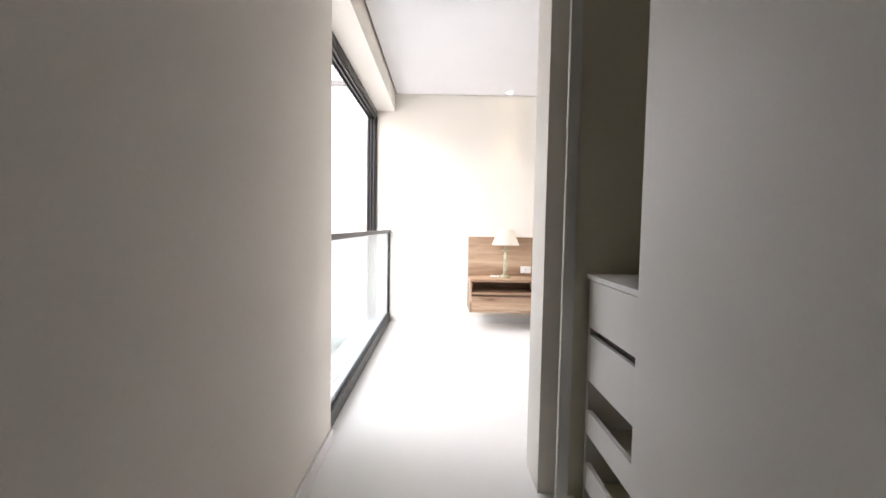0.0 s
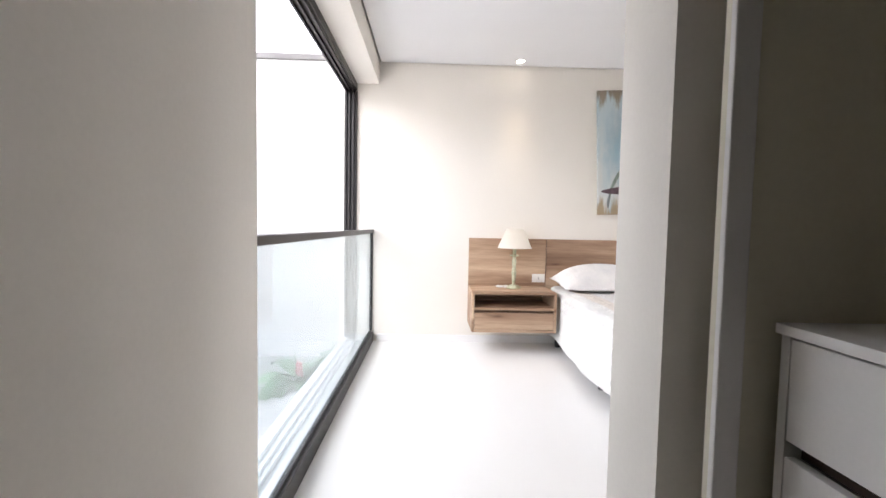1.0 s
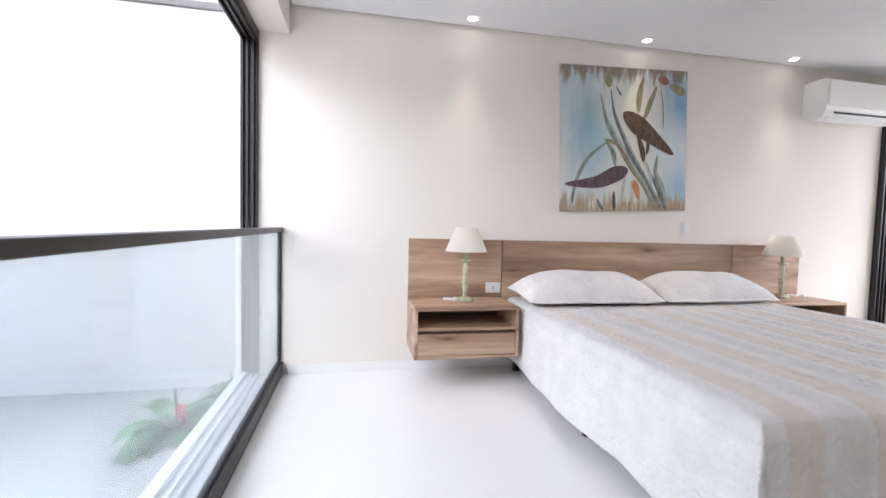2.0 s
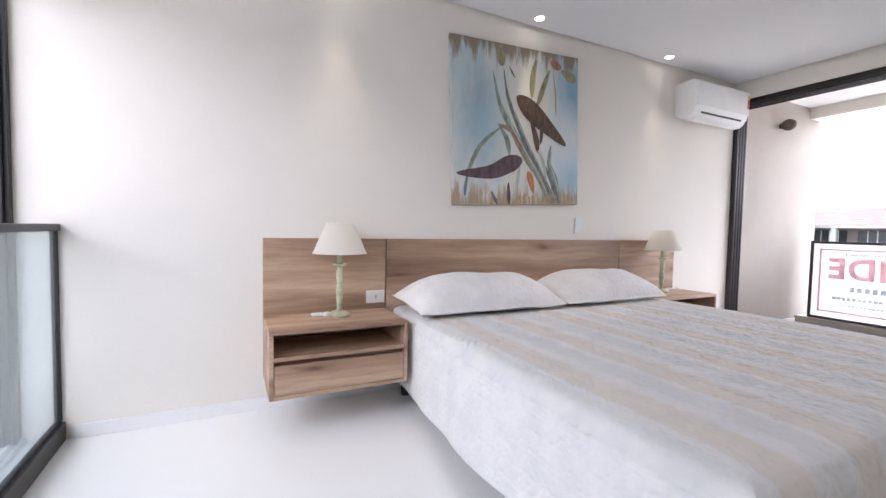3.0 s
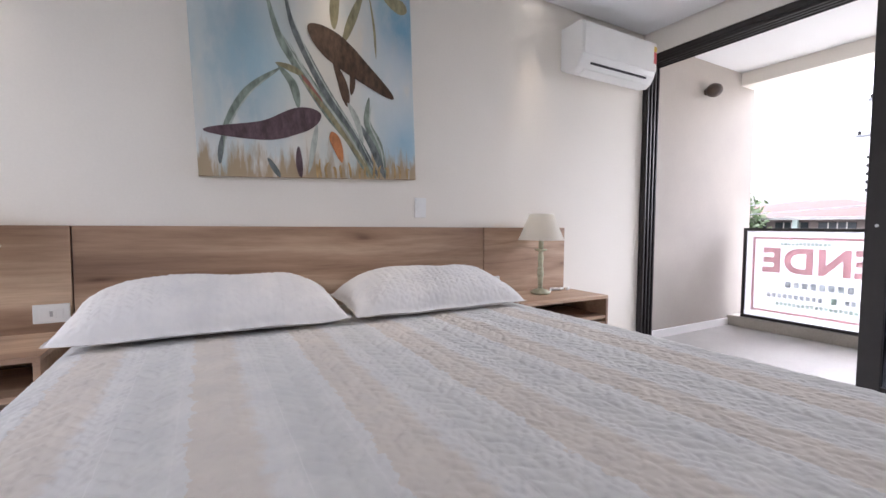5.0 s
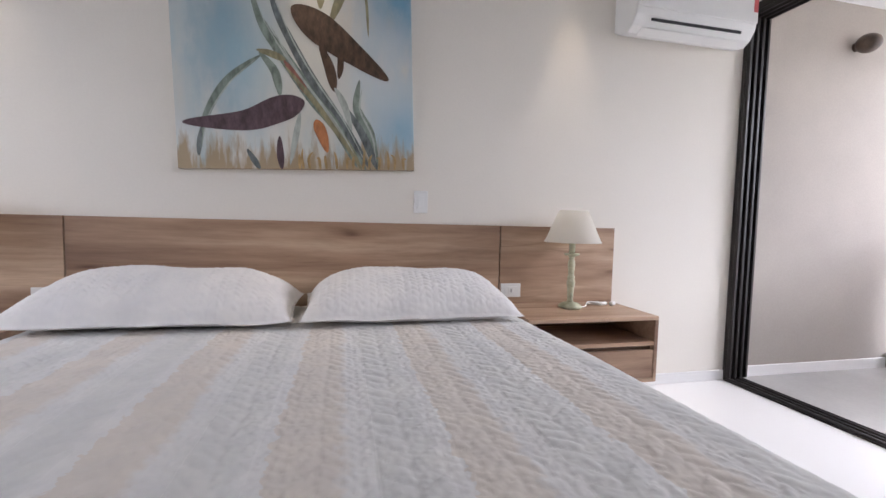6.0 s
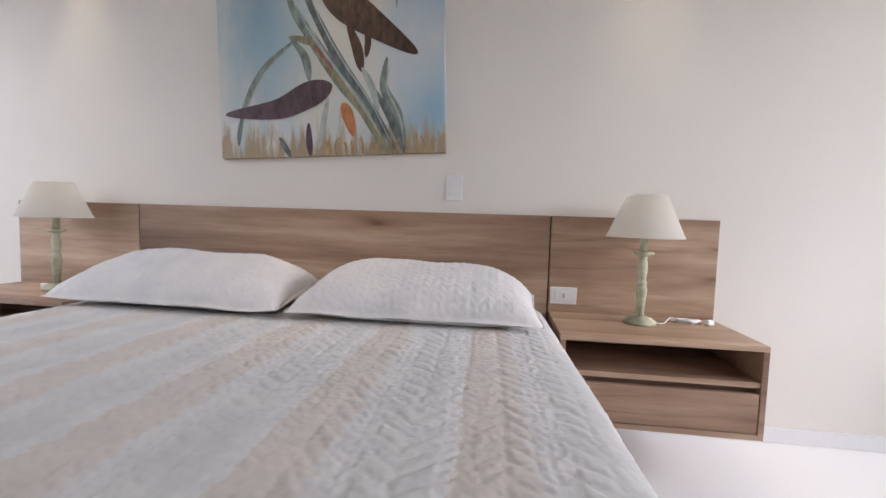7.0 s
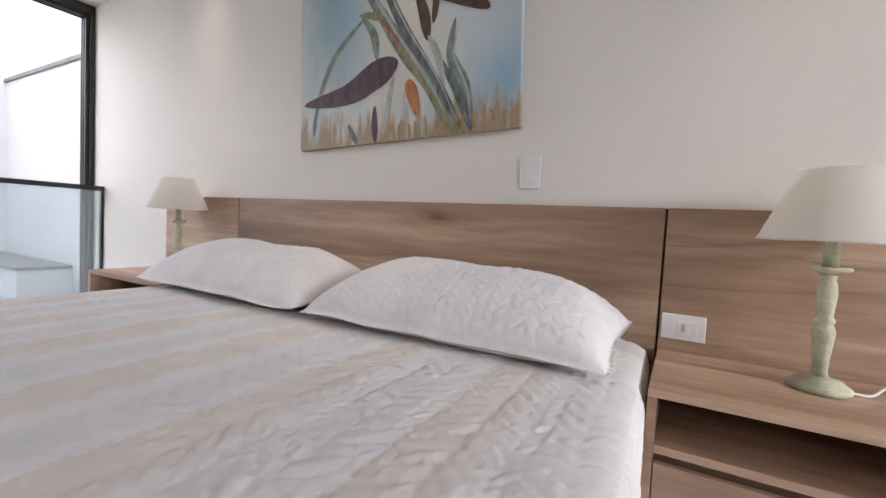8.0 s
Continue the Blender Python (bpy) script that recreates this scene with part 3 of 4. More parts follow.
def table_lamp(x, y, z, label):
    l = thing("table_lamp", label, "table lamp", (x, y, z), "bedside lamps")
    part("base", capped(lathe([(0.060, 0.0), (0.064, 0.004), (0.064, 0.012), (0.056, 0.017), (0.050, 0.020), (0.046, 0.026), (0.026, 0.031), (0.020, 0.035)], 48)), SAGE, l, smooth=True)
    prof = [(0.017, 0.032), (0.015, 0.05), (0.017, 0.085), (0.021, 0.125), (0.023, 0.145), (0.017, 0.160), (0.020, 0.166), (0.020, 0.172), (0.015, 0.178), (0.017, 0.205), (0.020, 0.235), (0.017, 0.258), (0.013, 0.268), (0.016, 0.274), (0.016, 0.282)]
    part("stem", capped(lathe(prof, 32)), SAGE, l, smooth=True)
    part("drip_cup", capped(lathe([(0.014, 0.278), (0.022, 0.284), (0.037, 0.289), (0.042, 0.295), (0.040, 0.299), (0.018, 0.297)], 40)), SAGE, l, smooth=True)
    part("candle_sleeve", capped(lathe([(0.016, 0.295), (0.0165, 0.365), (0.012, 0.372)], 28)), SAGE, l, smooth=True)
    part("bulb", capped(lathe([(0.012, 0.372), (0.016, 0.39), (0.026, 0.42), (0.026, 0.44), (0.014, 0.46), (0.002, 0.465)], 24)), PLASTIC, l, "unlit white bulb", True)
    shade = part("shade", lathe([(0.149, 0.360), (0.0775, 0.528), (0.0755, 0.528), (0.147, 0.360), (0.149, 0.360)], 72), SHADE, l, "cream cloth cone shade", True)
    part("rim", lathe([(0.1495, 0.358), (0.1505, 0.361), (0.1485, 0.366), (0.1465, 0.361), (0.1495, 0.358)], 72), SHADE, shade)
    part("rim", lathe([(0.0765, 0.526), (0.0790, 0.529), (0.0765, 0.532), (0.0745, 0.529), (0.0765, 0.526)], 60), SHADE, shade)
    for k in range(3):
        c, s = math.cos(k * 2.094 + 0.4), math.sin(k * 2.094 + 0.4)
        part("spoke", tube([(0.012 * c, 0.012 * s, 0.385), (0.10 * c, 0.10 * s, 0.47)], 0.0015, 6), STEEL, shade)
    return l


NT = 0.537
table_lamp(1.266, 4.63, NT, "sage green turned candlestick lamp with a cream cone shade")
table_lamp(4.030, 4.63, NT, "sage green turned candlestick lamp with a cream cone shade")


def curve_points(ctrl, n=28):
    out = []
    pts = [Vector(c) for c in ctrl]
    for i in range(len(pts) - 1):
        p0, p1, p2, p3 = pts[max(i - 1, 0)], pts[i], pts[i + 1], pts[min(i + 2, len(pts) - 1)]
        for k in range(n):
            t = k / n
            out.append(0.5 * ((2 * p1) + (-p0 + p2) * t + (2 * p0 - 5 * p1 + 4 * p2 - p3) * t * t + (-p0 + 3 * p1 - 3 * p2 + p3) * t ** 3))
    return out + [pts[-1]]


def lamp_cord(at, ctrl, switch_at, label):
    c = thing("lamp_cord", label, "cord", (at[0], at[1], NT))
    part("cable", tube(curve_points(ctrl, 10), 0.0032, 8), CORD, c, smooth=True)
    part("inline_switch", box(-0.03, 0.03, -0.011, 0.011, 0.0005, 0.018, 0.005), CORD, c, smooth=True).matrix_local = pose(*switch_at)
    plug = part("plug", box(-0.018, 0.018, -0.012, 0.012, 0.0005, 0.022, 0.006), CORD, c, smooth=True)
    plug.matrix_local = pose(switch_at[0] + 0.055, switch_at[1] - 0.012, 0, 0, 0, 25)


lamp_cord((4.03, 4.63), [(0.06, -0.005, 0.006), (0.10, 0.01, 0.004), (0.14, 0.05, 0.02), (0.18, 0.05, 0.012), (0.24, 0.06, 0.004), (0.20, 0.085, 0.006), (0.15, 0.07, 0.004), (0.19, 0.04, 0.008), (0.25, 0.045, 0.008), (0.21, 0.075, 0.016), (0.26, 0.07, 0.006), (0.22, 0.03, 0.012), (0.16, 0.055, 0.018), (0.25, 0.065, 0.012)], (0.235, 0.05, 0.0, 0, 0, 20), "loose white lamp cord with inline switch on the bedside table")
lamp_cord((1.266, 4.63), [(-0.05, 0.03, 0.006), (-0.08, 0.05, 0.004), (-0.10, 0.03, 0.014), (-0.07, 0.01, 0.004), (-0.11, 0.04, 0.01), (-0.05, 0.07, 0.005), (0.02, 0.075, 0.012), (0.06, 0.06, 0.004)], (-0.12, 0.045, 0.0, 0, 0, -15), "bunched white lamp cord on the bedside table")


def wall_plate(x, y, z, upright, label, kind_name):
    """White plate with a raised module; its face looks to -y."""
    w, h = (0.075, 0.118) if upright else (0.118, 0.078)
    p = thing(kind_name, label, kind_name.replace("_", " "), (x, y, z))
    part("plate", box(-w / 2, w / 2, -0.008, 0, -h / 2, h / 2, 0.003), PLASTIC, p)
    if upright:
        part("insert", box(-0.021, 0.021, -0.0105, -0.008, -0.036, 0.036, 0.001), PLASTIC, p)
        part("rocker", box(-0.014, 0.014, -0.0125, -0.0105, -0.004, 0.030, 0.001), PLASTIC, p)
        part("rocker", box(-0.014, 0.014, -0.0125, -0.0105, -0.030, -0.006, 0.001), PLASTIC, p)
    else:
        part("insert", box(-0.038, 0.038, -0.0105, -0.008, -0.022, 0.022, 0.001), PLASTIC, p)
        part("rocker", box(-0.016, 0.016, -0.0125, -0.0105, -0.018, 0.018, 0.001), PLASTIC, p)
        part("socket_hole", box(-0.005, 0.005, -0.0135, -0.0124, -0.011, 0.011), PLASTIC_GREY, p, "grey socket opening")


wall_plate(3.218, YW, 1.093, True, "white light switch plate on the wall over the bed", "light_switch")
wall_plate(3.738, YW - 0.0255, 0.614, False, "white socket plate on the oak headboard", "power_socket")
wall_plate(1.522, YW - 0.0255, 0.614, False, "white socket plate on the oak headboard", "power_socket")

# ---- canvas painting ----
CANVAS, _n, _l, _p = tree("painted_canvas")
_v = coords(_n, _l, (1, 1, 1))
_vs = coords(_n, _l, (3.2, 1, 1.1))
_sep = _n.new("ShaderNodeSeparateXYZ")
_l.new(_v, _sep.inputs[0])
_streak = noise_node(_n, _l, _vs, 2.2, 5, 0.6)
_blot = noise_node(_n, _l, _v, 3.4, 4, 0.6)
_c = ramp(_n, _l, _streak, [(0.25, (0.36, 0.48, 0.52)), (0.42, (0.54, 0.61, 0.61)), (0.55, (0.66, 0.66, 0.62)), (0.70, (0.70, 0.66, 0.58))])
_c = mix(_n, _l, ramp(_n, _l, _blot, [(0.52, (0, 0, 0)), (0.72, (0.9, 0.9, 0.9))]), _c, (0.74, 0.73, 0.70))


def wash(u, v, wide, high, color, c):
    """A soft round wash of thin paint at a fraction of the canvas."""
    at, far = _n.new("ShaderNodeMapping"), _n.new("ShaderNodeVectorMath")
    at.vector_type = "POINT"
    at.inputs["Scale"].default_value = (1 / wide, 0, 1 / high)
    at.inputs["Location"].default_value = (-(u - 0.5) * 1.118 / wide, 0, -(0.5 - v) * 1.13 / high)
    _l.new(_v, at.inputs["Vector"])
    far.operation = "LENGTH"
    _l.new(at.outputs["Vector"], far.inputs[0])
    edge = _n.new("ShaderNodeMath")
    edge.operation = "MULTIPLY_ADD"
    _l.new(noise_node(_n, _l, coords(_n, _l, (7, 1, 3.0)), 2.0, 5, 0.65), edge.inputs[0])
    edge.inputs[1].default_value = 0.9
    half = _n.new("ShaderNodeMath")
    half.operation = "MULTIPLY"
    half.inputs[1].default_value = 0.5
    _l.new(far.outputs["Value"], edge.inputs[2])
    _l.new(edge.outputs[0], half.inputs[0])
    return mix(_n, _l, ramp(_n, _l, half.outputs[0], [(0.25, (0.9, 0.9, 0.9)), (0.75, (0, 0, 0))]), c, color)


def _band(sign, at, color, c):
    a = _n.new("ShaderNodeMath")
    a.operation = "MULTIPLY_ADD"
    _l.new(_sep.outputs["Z"], a.inputs[0])
    a.inputs[1].default_value = sign
    b = _n.new("ShaderNodeMath")
    b.operation = "MULTIPLY_ADD"
    _l.new(noise_node(_n, _l, coords(_n, _l, (5.5, 1, 0.9)), 2.6, 4, 0.7), b.inputs[0])
    b.inputs[1].default_value = 0.62
    b.inputs[2].default_value = -0.31
    _l.new(b.outputs[0], a.inputs[2])
    f = ramp(_n, _l, a.outputs[0], [(at, (0, 0, 0)), (at + 0.10, (0.85, 0.85, 0.85))])
    return mix(_n, _l, f, c, color)


for _u, _w, _a, _b, _k in ((0.10, 0.25, 0.34, 0.50, (0.44, 0.54, 0.57)), (0.20, 0.42, 0.10, 0.26, (0.24, 0.36, 0.44)), (0.30, 0.52, 0.16, 0.18, (0.34, 0.52, 0.60)), (0.95, 0.24, 0.16, 0.24, (0.14, 0.34, 0.50)), (0.93, 0.80, 0.12, 0.18, (0.18, 0.40, 0.56)), (0.55, 0.45, 0.20, 0.50, (0.70, 0.68, 0.60)), (0.85, 0.60, 0.16, 0.22, (0.62, 0.68, 0.70))):
    _c = wash(_u, _w, _a * 1.6, _b * 1.6, _k, _c)
_c = _band(1.0, 0.44, (0.20, 0.14, 0.07), _c)
_c = _band(-1.0, 0.42, (0.36, 0.25, 0.12), _c)
_l.new(_c, _p.inputs["Base Color"])
_p.inputs["Roughness"].default_value = 0.55
bump(_n, _l, _p, noise_node(_n, _l, _v, 300, 2), 0.2, 0.001)


def paint(name, color, vary=0.25):
    m, n, l, p = tree(name)
    v = coords(n, l, (6, 1, 2.5))
    f = noise_node(n, l, v, 6, 4, 0.65)
    l.new(ramp(n, l, f, [(0.3, tuple(c * (1 - vary) for c in color)), (0.7, tuple(min(c * (1 + vary), 1) for c in color))]), p.inputs["Base Color"])
    p.inputs["Roughness"].default_value = 0.5
    return m


REED, REED2, OLIVE = paint("reed_green_paint", (0.21, 0.26, 0.22), 0.5), paint("reed_dark_paint", (0.13, 0.15, 0.15), 0.6), paint("olive_paint", (0.26, 0.24, 0.14), 0.4)
OCHRE = paint("ochre_paint", (0.40, 0.27, 0.12), 0.4)
PALEREED, ROSE = paint("pale_reed_paint", (0.42, 0.46, 0.42), 0.3), paint("dusty_rose_paint", (0.30, 0.13, 0.10), 0.3)
UMBER, MAUVE, ORANGE = paint("umber_paint", (0.085, 0.050, 0.030), 0.6), paint("mauve_brown_paint", (0.10, 0.062, 0.072), 0.5), paint("orange_paint", (0.48, 0.19, 0.07), 0.3)


def painting():
    w, h, d = 1.118, 1.130, 0.028
    p = thing("painting", "unframed canvas painting of green reeds on pale blue and cream", "painting", (2.594, YW - 0.002, 1.797), turn=(0, -2.3, 0))
    part("canvas", box(-w / 2, w / 2, -d, 0, -h / 2, h / 2, 0.003), CANVAS, p)
    level = [0]

    def stroke(name, ctrl, wide, material, bulge=0.35):
        """A tapered brush stroke along a curve; ctrl in fractions of the canvas from its upper left."""
        level[0] += 1
        y = -d - 0.0006 - 0.00006 * level[0]
        pts = curve_points([((u - 0.512) * w, y, (0.444 - 0.944 * v) * h) for u, v in ctrl], 14)
        bm, last = bmesh.new(), None
        for i, q in enumerate(pts):
            t = i / (len(pts) - 1)
            k = (t / bulge) if t < bulge else (1 - t) / (1 - bulge)
            r = wide * h * 0.5 * (0.06 + 0.94 * math.sin(min(k, 1) * math.pi / 2) ** 0.8)
            dv = (pts[min(i + 1, len(pts) - 1)] - pts[max(i - 1, 0)]).normalized()
            s = Vector((-dv.z, 0, dv.x)) * r
            pair = (bm.verts.new(q + s), bm.verts.new(q - s))
            if last:
                bm.faces.new((last[0], last[1], pair[1], pair[0]))
            last = pair
        bmesh.ops.recalc_face_normals(bm, faces=bm.faces)
        part(name, bm, material, p)

    for ctrl, wide, m in (
        ([(0.65, 0.0), (0.62, 0.13), (0.61, 0.27)], 0.045, OLIVE), ([(0.76, 0.06), (0.71, 0.18), (0.65, 0.33)], 0.040, OLIVE),
        ([(0.79, 0.06), (0.81, 0.22), (0.815, 0.38)], 0.012, OLIVE), ([(0.36, -0.03), (0.37, 0.02), (0.375, 0.09)], 0.060, OLIVE),
        ([(0.31, 0.13), (0.36, 0.34), (0.43, 0.46), (0.52, 0.60), (0.62, 0.74), (0.72, 0.88), (0.79, 1.0)], 0.055, REED),
        ([(0.39, 0.10), (0.42, 0.28), (0.48, 0.42), (0.56, 0.58), (0.67, 0.76), (0.75, 0.89), (0.81, 1.0)], 0.042, REED2),
        ([(0.37, 0.33), (0.45, 0.50), (0.56, 0.67), (0.66, 0.80), (0.75, 0.99)], 0.050, REED),
        ([(0.10, 0.93), (0.13, 0.77), (0.22, 0.61), (0.36, 0.49)], 0.032, REED), ([(0.35, 0.48), (0.41, 0.56), (0.43, 0.67)], 0.036, REED),
        ([(0.34, 0.47), (0.40, 0.485), (0.46, 0.51)], 0.030, OLIVE), ([(0.45, 0.51), (0.50, 0.58), (0.55, 0.67)], 0.030, ROSE),
        ([(0.45, 0.53), (0.58, 0.70), (0.70, 0.87), (0.77, 1.0)], 0.030, OLIVE),
        ([(0.77, 0.58), (0.755, 0.71), (0.81, 0.83), (0.84, 0.99)], 0.044, REED), ([(0.70, 0.70), (0.78, 0.84), (0.84, 1.0)], 0.035, REED2),
        ([(0.285, 0.91), (0.31, 0.955), (0.335, 1.0)], 0.025, REED2), ([(0.42, 0.85), (0.42, 0.92), (0.425, 1.0)], 0.030, MAUVE),
        ([(0.43, 0.08), (0.455, 0.12), (0.475, 0.15)], 0.014, REED2), ([(0.11, 0.82), (0.10, 0.88), (0.095, 0.945)], 0.020, REED2),
        ([(0.60, 0.42), (0.64, 0.53), (0.66, 0.64)], 0.045, UMBER), ([(0.68, 0.42), (0.69, 0.50), (0.68, 0.58)], 0.028, UMBER),
    ):
        stroke("reed_stroke", ctrl, wide, m, 0.6)
    for ctrl, wide in (
        ([(0.36, 0.31), (0.44, 0.46), (0.54, 0.61), (0.66, 0.78), (0.74, 0.93)], 0.010), ([(0.42, 0.24), (0.49, 0.42), (0.58, 0.59), (0.70, 0.78), (0.78, 0.95)], 0.008),
        ([(0.40, 0.36), (0.49, 0.53), (0.60, 0.70), (0.70, 0.86)], 0.008), ([(0.78, 0.62), (0.77, 0.72), (0.82, 0.84), (0.835, 0.96)], 0.009),
        ([(0.11, 0.90), (0.14, 0.77), (0.23, 0.62), (0.35, 0.50)], 0.006), ([(0.66, 0.62), (0.70, 0.70), (0.73, 0.82)], 0.030), ([(0.51, 0.74), (0.49, 0.84), (0.46, 0.98)], 0.026),
    ):
        stroke("highlight_stroke", ctrl, wide, PALEREED, 0.5)
    for k in range(14):
        u = 0.50 + 0.49 * ((k * 0.618) % 1.0)
        stroke("grass_stroke", [(u, 1.0), (u + 0.006 * math.sin(k * 2.3), 0.95), (u + 0.016 * math.sin(k * 1.7), 0.93 - 0.05 * math.sin(k * 3.1))], 0.012, OCHRE, 0.3)
    stroke("blossom_stroke", [(0.77, 0.0), (0.81, 0.02), (0.86, 0.035)], 0.060, ROSE, 0.5)
    stroke("brown_stroke", [(0.86, 0.05), (0.92, 0.08), (0.99, 0.11)], 0.070, OLIVE, 0.7)
    stroke("orange_stroke", [(0.575, 0.77), (0.60, 0.84), (0.62, 0.92)], 0.050, ORANGE)
    stroke("brown_shape", [(0.49, 0.27), (0.61, 0.36), (0.73, 0.45), (0.90, 0.575)], 0.135, UMBER, 0.34)
    stroke("brown_shape", [(0.53, 0.69), (0.42, 0.73), (0.28, 0.785), (0.04, 0.80)], 0.110, MAUVE, 0.32)


painting()

# ---- air conditioner ----


def air_conditioner():
    x0, x1 = 4.335, 5.125
    a = thing("air_conditioner", "white split air conditioner unit high on the bed wall", "air conditioner", ((x0 + x1) / 2, YW, 2.06))
    half = (x1 - x0) / 2
    prof = [(0.0, 0.33), (0.0, 0.045), (-0.06, 0.01), (-0.125, 0.0), (-0.165, 0.025), (-0.195, 0.075), (-0.208, 0.14), (-0.21, 0.30), (-0.198, 0.327), (-0.17, 0.335)]
    bm = bmesh.new()
    rows = [[bm.verts.new((x, y, z)) for y, z in prof] for x in (-half, half)]
    for i in range(len(prof)):
        k = (i + 1) % len(prof)
        bm.faces.new((rows[0][i], rows[0][k], rows[1][k], rows[1][i]))
    bm.faces.new(rows[0][::-1])
    bm.faces.new(rows[1])
    bmesh.ops.recalc_face_normals(bm, faces=bm.faces)
    ends = [e for e in bm.edges if abs(e.verts[0].co.x - e.verts[1].co.x) < 1e-5]
    bmesh.ops.bevel(bm, geom=ends, offset=0.010, segments=3, affect="EDGES", profile=0.5)
    part("housing", bm, PLASTIC, a)
    part("front_panel", box(-half + 0.012, half - 0.012, -0.2155, -0.206, 0.105, 0.318, 0.004), PLASTIC, a)
    part("outlet_slot", box(-half + 0.10, half - 0.10, -0.185, -0.176, 0.048, 0.062, 0.001), RUBBER, a, "dark air outlet slot").matrix_local = pose(0, -0.010, 0, 0, 0, 0)
    part("flap", box(-half + 0.06, half - 0.06, -0.03, 0.03, -0.004, 0.002, 0.002), PLASTIC, a).matrix_local = pose(0, -0.145, 0.006, -24, 0, 0)
    part("energy_label", box(half - 0.044, half - 0.016, -0.2175, -0.214, 0.165, 0.250), RED, a, "small red and yellow energy label")
    part("energy_label", box(half - 0.044, half - 0.016, -0.2175, -0.214, 0.252, 0.290), surface("yellow_label", (0.75, 0.55, 0.10), 0.5), a)


air_conditioner()

# ---- recessed ceiling lights ----
LED = glow("warm_led", (1.0, 0.90, 0.74), 1.6)


def downlight(x, y):
    d = thing("downlight", "small round recessed ceiling light, lit warm white", "ceiling light", (x, y, H), "recessed ceiling lights")
    part("trim_ring", lathe([(0.030, 0.0), (0.042, -0.004), (0.046, -0.003), (0.047, 0.0)], 36), PLASTIC, d, smooth=True)
    part("lens", capped(lathe([(0.0005, -0.0025), (0.031, -0.0025), (0.031, -0.0005)], 28)), LED, d)
    data = bpy.data.lights.new("downlight_beam", "SPOT")
    data.energy, data.spot_size, data.spot_blend, data.color, data.shadow_soft_size = 2.4, radians(46), 1.0, (1.0, 0.80, 0.54), 0.03
    new("downlight_beam", data).matrix_world = pose(x, y, H - 0.012, -2, 0, 0)


for x in (1.28, 2.67, 4.06):
    downlight(x, 4.672)

# ---- passage: wardrobe and drawers ----


def wardrobe():
    w = thing("wardrobe", "white built-in wardrobe with a tall plain panel, open on one side", "wardrobe", (1.045, 0, 0))
    part("door_panel", box(0.0, 0.022, -1.29, 1.006, 0.03, H - 0.004, 0.002), MDF, w)
    part("side_panel", box(-0.01, 0.66, 1.60, 1.622, 0.0, H - 0.004, 0.001), MDF_IN, w)
    part("edge_strip", box(-0.016, 0.03, 1.585, 1.60, 0.0, H - 0.004, 0.003), MDF, w)
    part("filler_strip", box(0.25, 0.66, 1.622, 1.679, 0.0, H - 0.004), MDF_IN, w)
    part("back_panel", box(0.655, 0.67, -1.29, 1.60, 0.0, H - 0.004), MDF_IN, w)
    part("plinth", box(0.03, 0.05, -1.29, 1.58, 0.0, 0.06), MDF_IN, w)


wardrobe()


def chest():
    c = thing("chest_of_drawers", "white laminate chest of drawers built into the wardrobe", "chest of drawers", (1.127, 1.57, 0))
    part("top", box(-0.012, 0.56, -0.75, 0.0, 0.902, 0.92, 0.0015), MDF, c)
    part("side", box(0.0, 0.56, -0.018, 0.0, 0.06, 0.902, 0.001), MDF, c)
    part("side", box(0.0, 0.56, -0.75, -0.732, 0.06, 0.902, 0.001), MDF, c)
    part("back", box(0.54, 0.552, -0.73, -0.02, 0.06, 0.9), MDF_IN, c)
    for z0, z1 in ((0.722, 0.896), (0.522, 0.694), (0.318, 0.410), (0.110, 0.208)):
        d = part("drawer_front", box(0.0, 0.018, -0.730, -0.020, z0, z1, 0.0015), MDF, c)
        part("drawer_floor", box(0.02, 0.5, -0.72, -0.03, z0 + 0.01, z0 + 0.022), MDF_IN, d)
    # added dark board; its colour gives the shade in the drawer gap
    part("shadow_board", box(0.03, 0.04, -0.73, -0.02, 0.69, 0.73), GROOVE, c, "dark board added as the shade between drawers")


chest()

# ---- balcony ----
structure("balcony_floor", box(XE + DOOR - 0.03, 7.17, 1.5, 4.87, -0.25, -0.02), PALEFLOOR, "pale tiled balcony floor", "floor")
structure("balcony_wall", box(XE + DOOR, 7.17, 4.87, 5.05, -0.4, 2.9), BALCWALL, "sand-coloured painted balcony side wall", "wall")
structure("balcony_wall_far", box(XE + DOOR, 7.17, 1.3, 1.5, -0.4, 2.9), BALCWALL, "plain sand-coloured wall that closes the balcony", "wall")
structure("balcony_ceiling", box(XE + DOOR, 7.17, 1.5, 4.87, 2.56, 2.7), CEIL, "white balcony ceiling", "ceiling")
structure("balcony_beam", box(6.90, 7.17, 1.5, 4.87, 2.43, 2.56), WALL, "off-white beam at the balcony edge", "wall")
structure("balcony_kerb", box(6.80, 7.17, 1.5, 4.87, -0.02, 0.085, 0.006), STONE, "low stone kerb under the balcony guard", "kerb")
structure("baseboard_balcony", box(XE + DOOR, 6.80, 4.856, 4.869, -0.02, 0.055, 0.003), SKIRT, "low white skirting on the balcony", "baseboard")


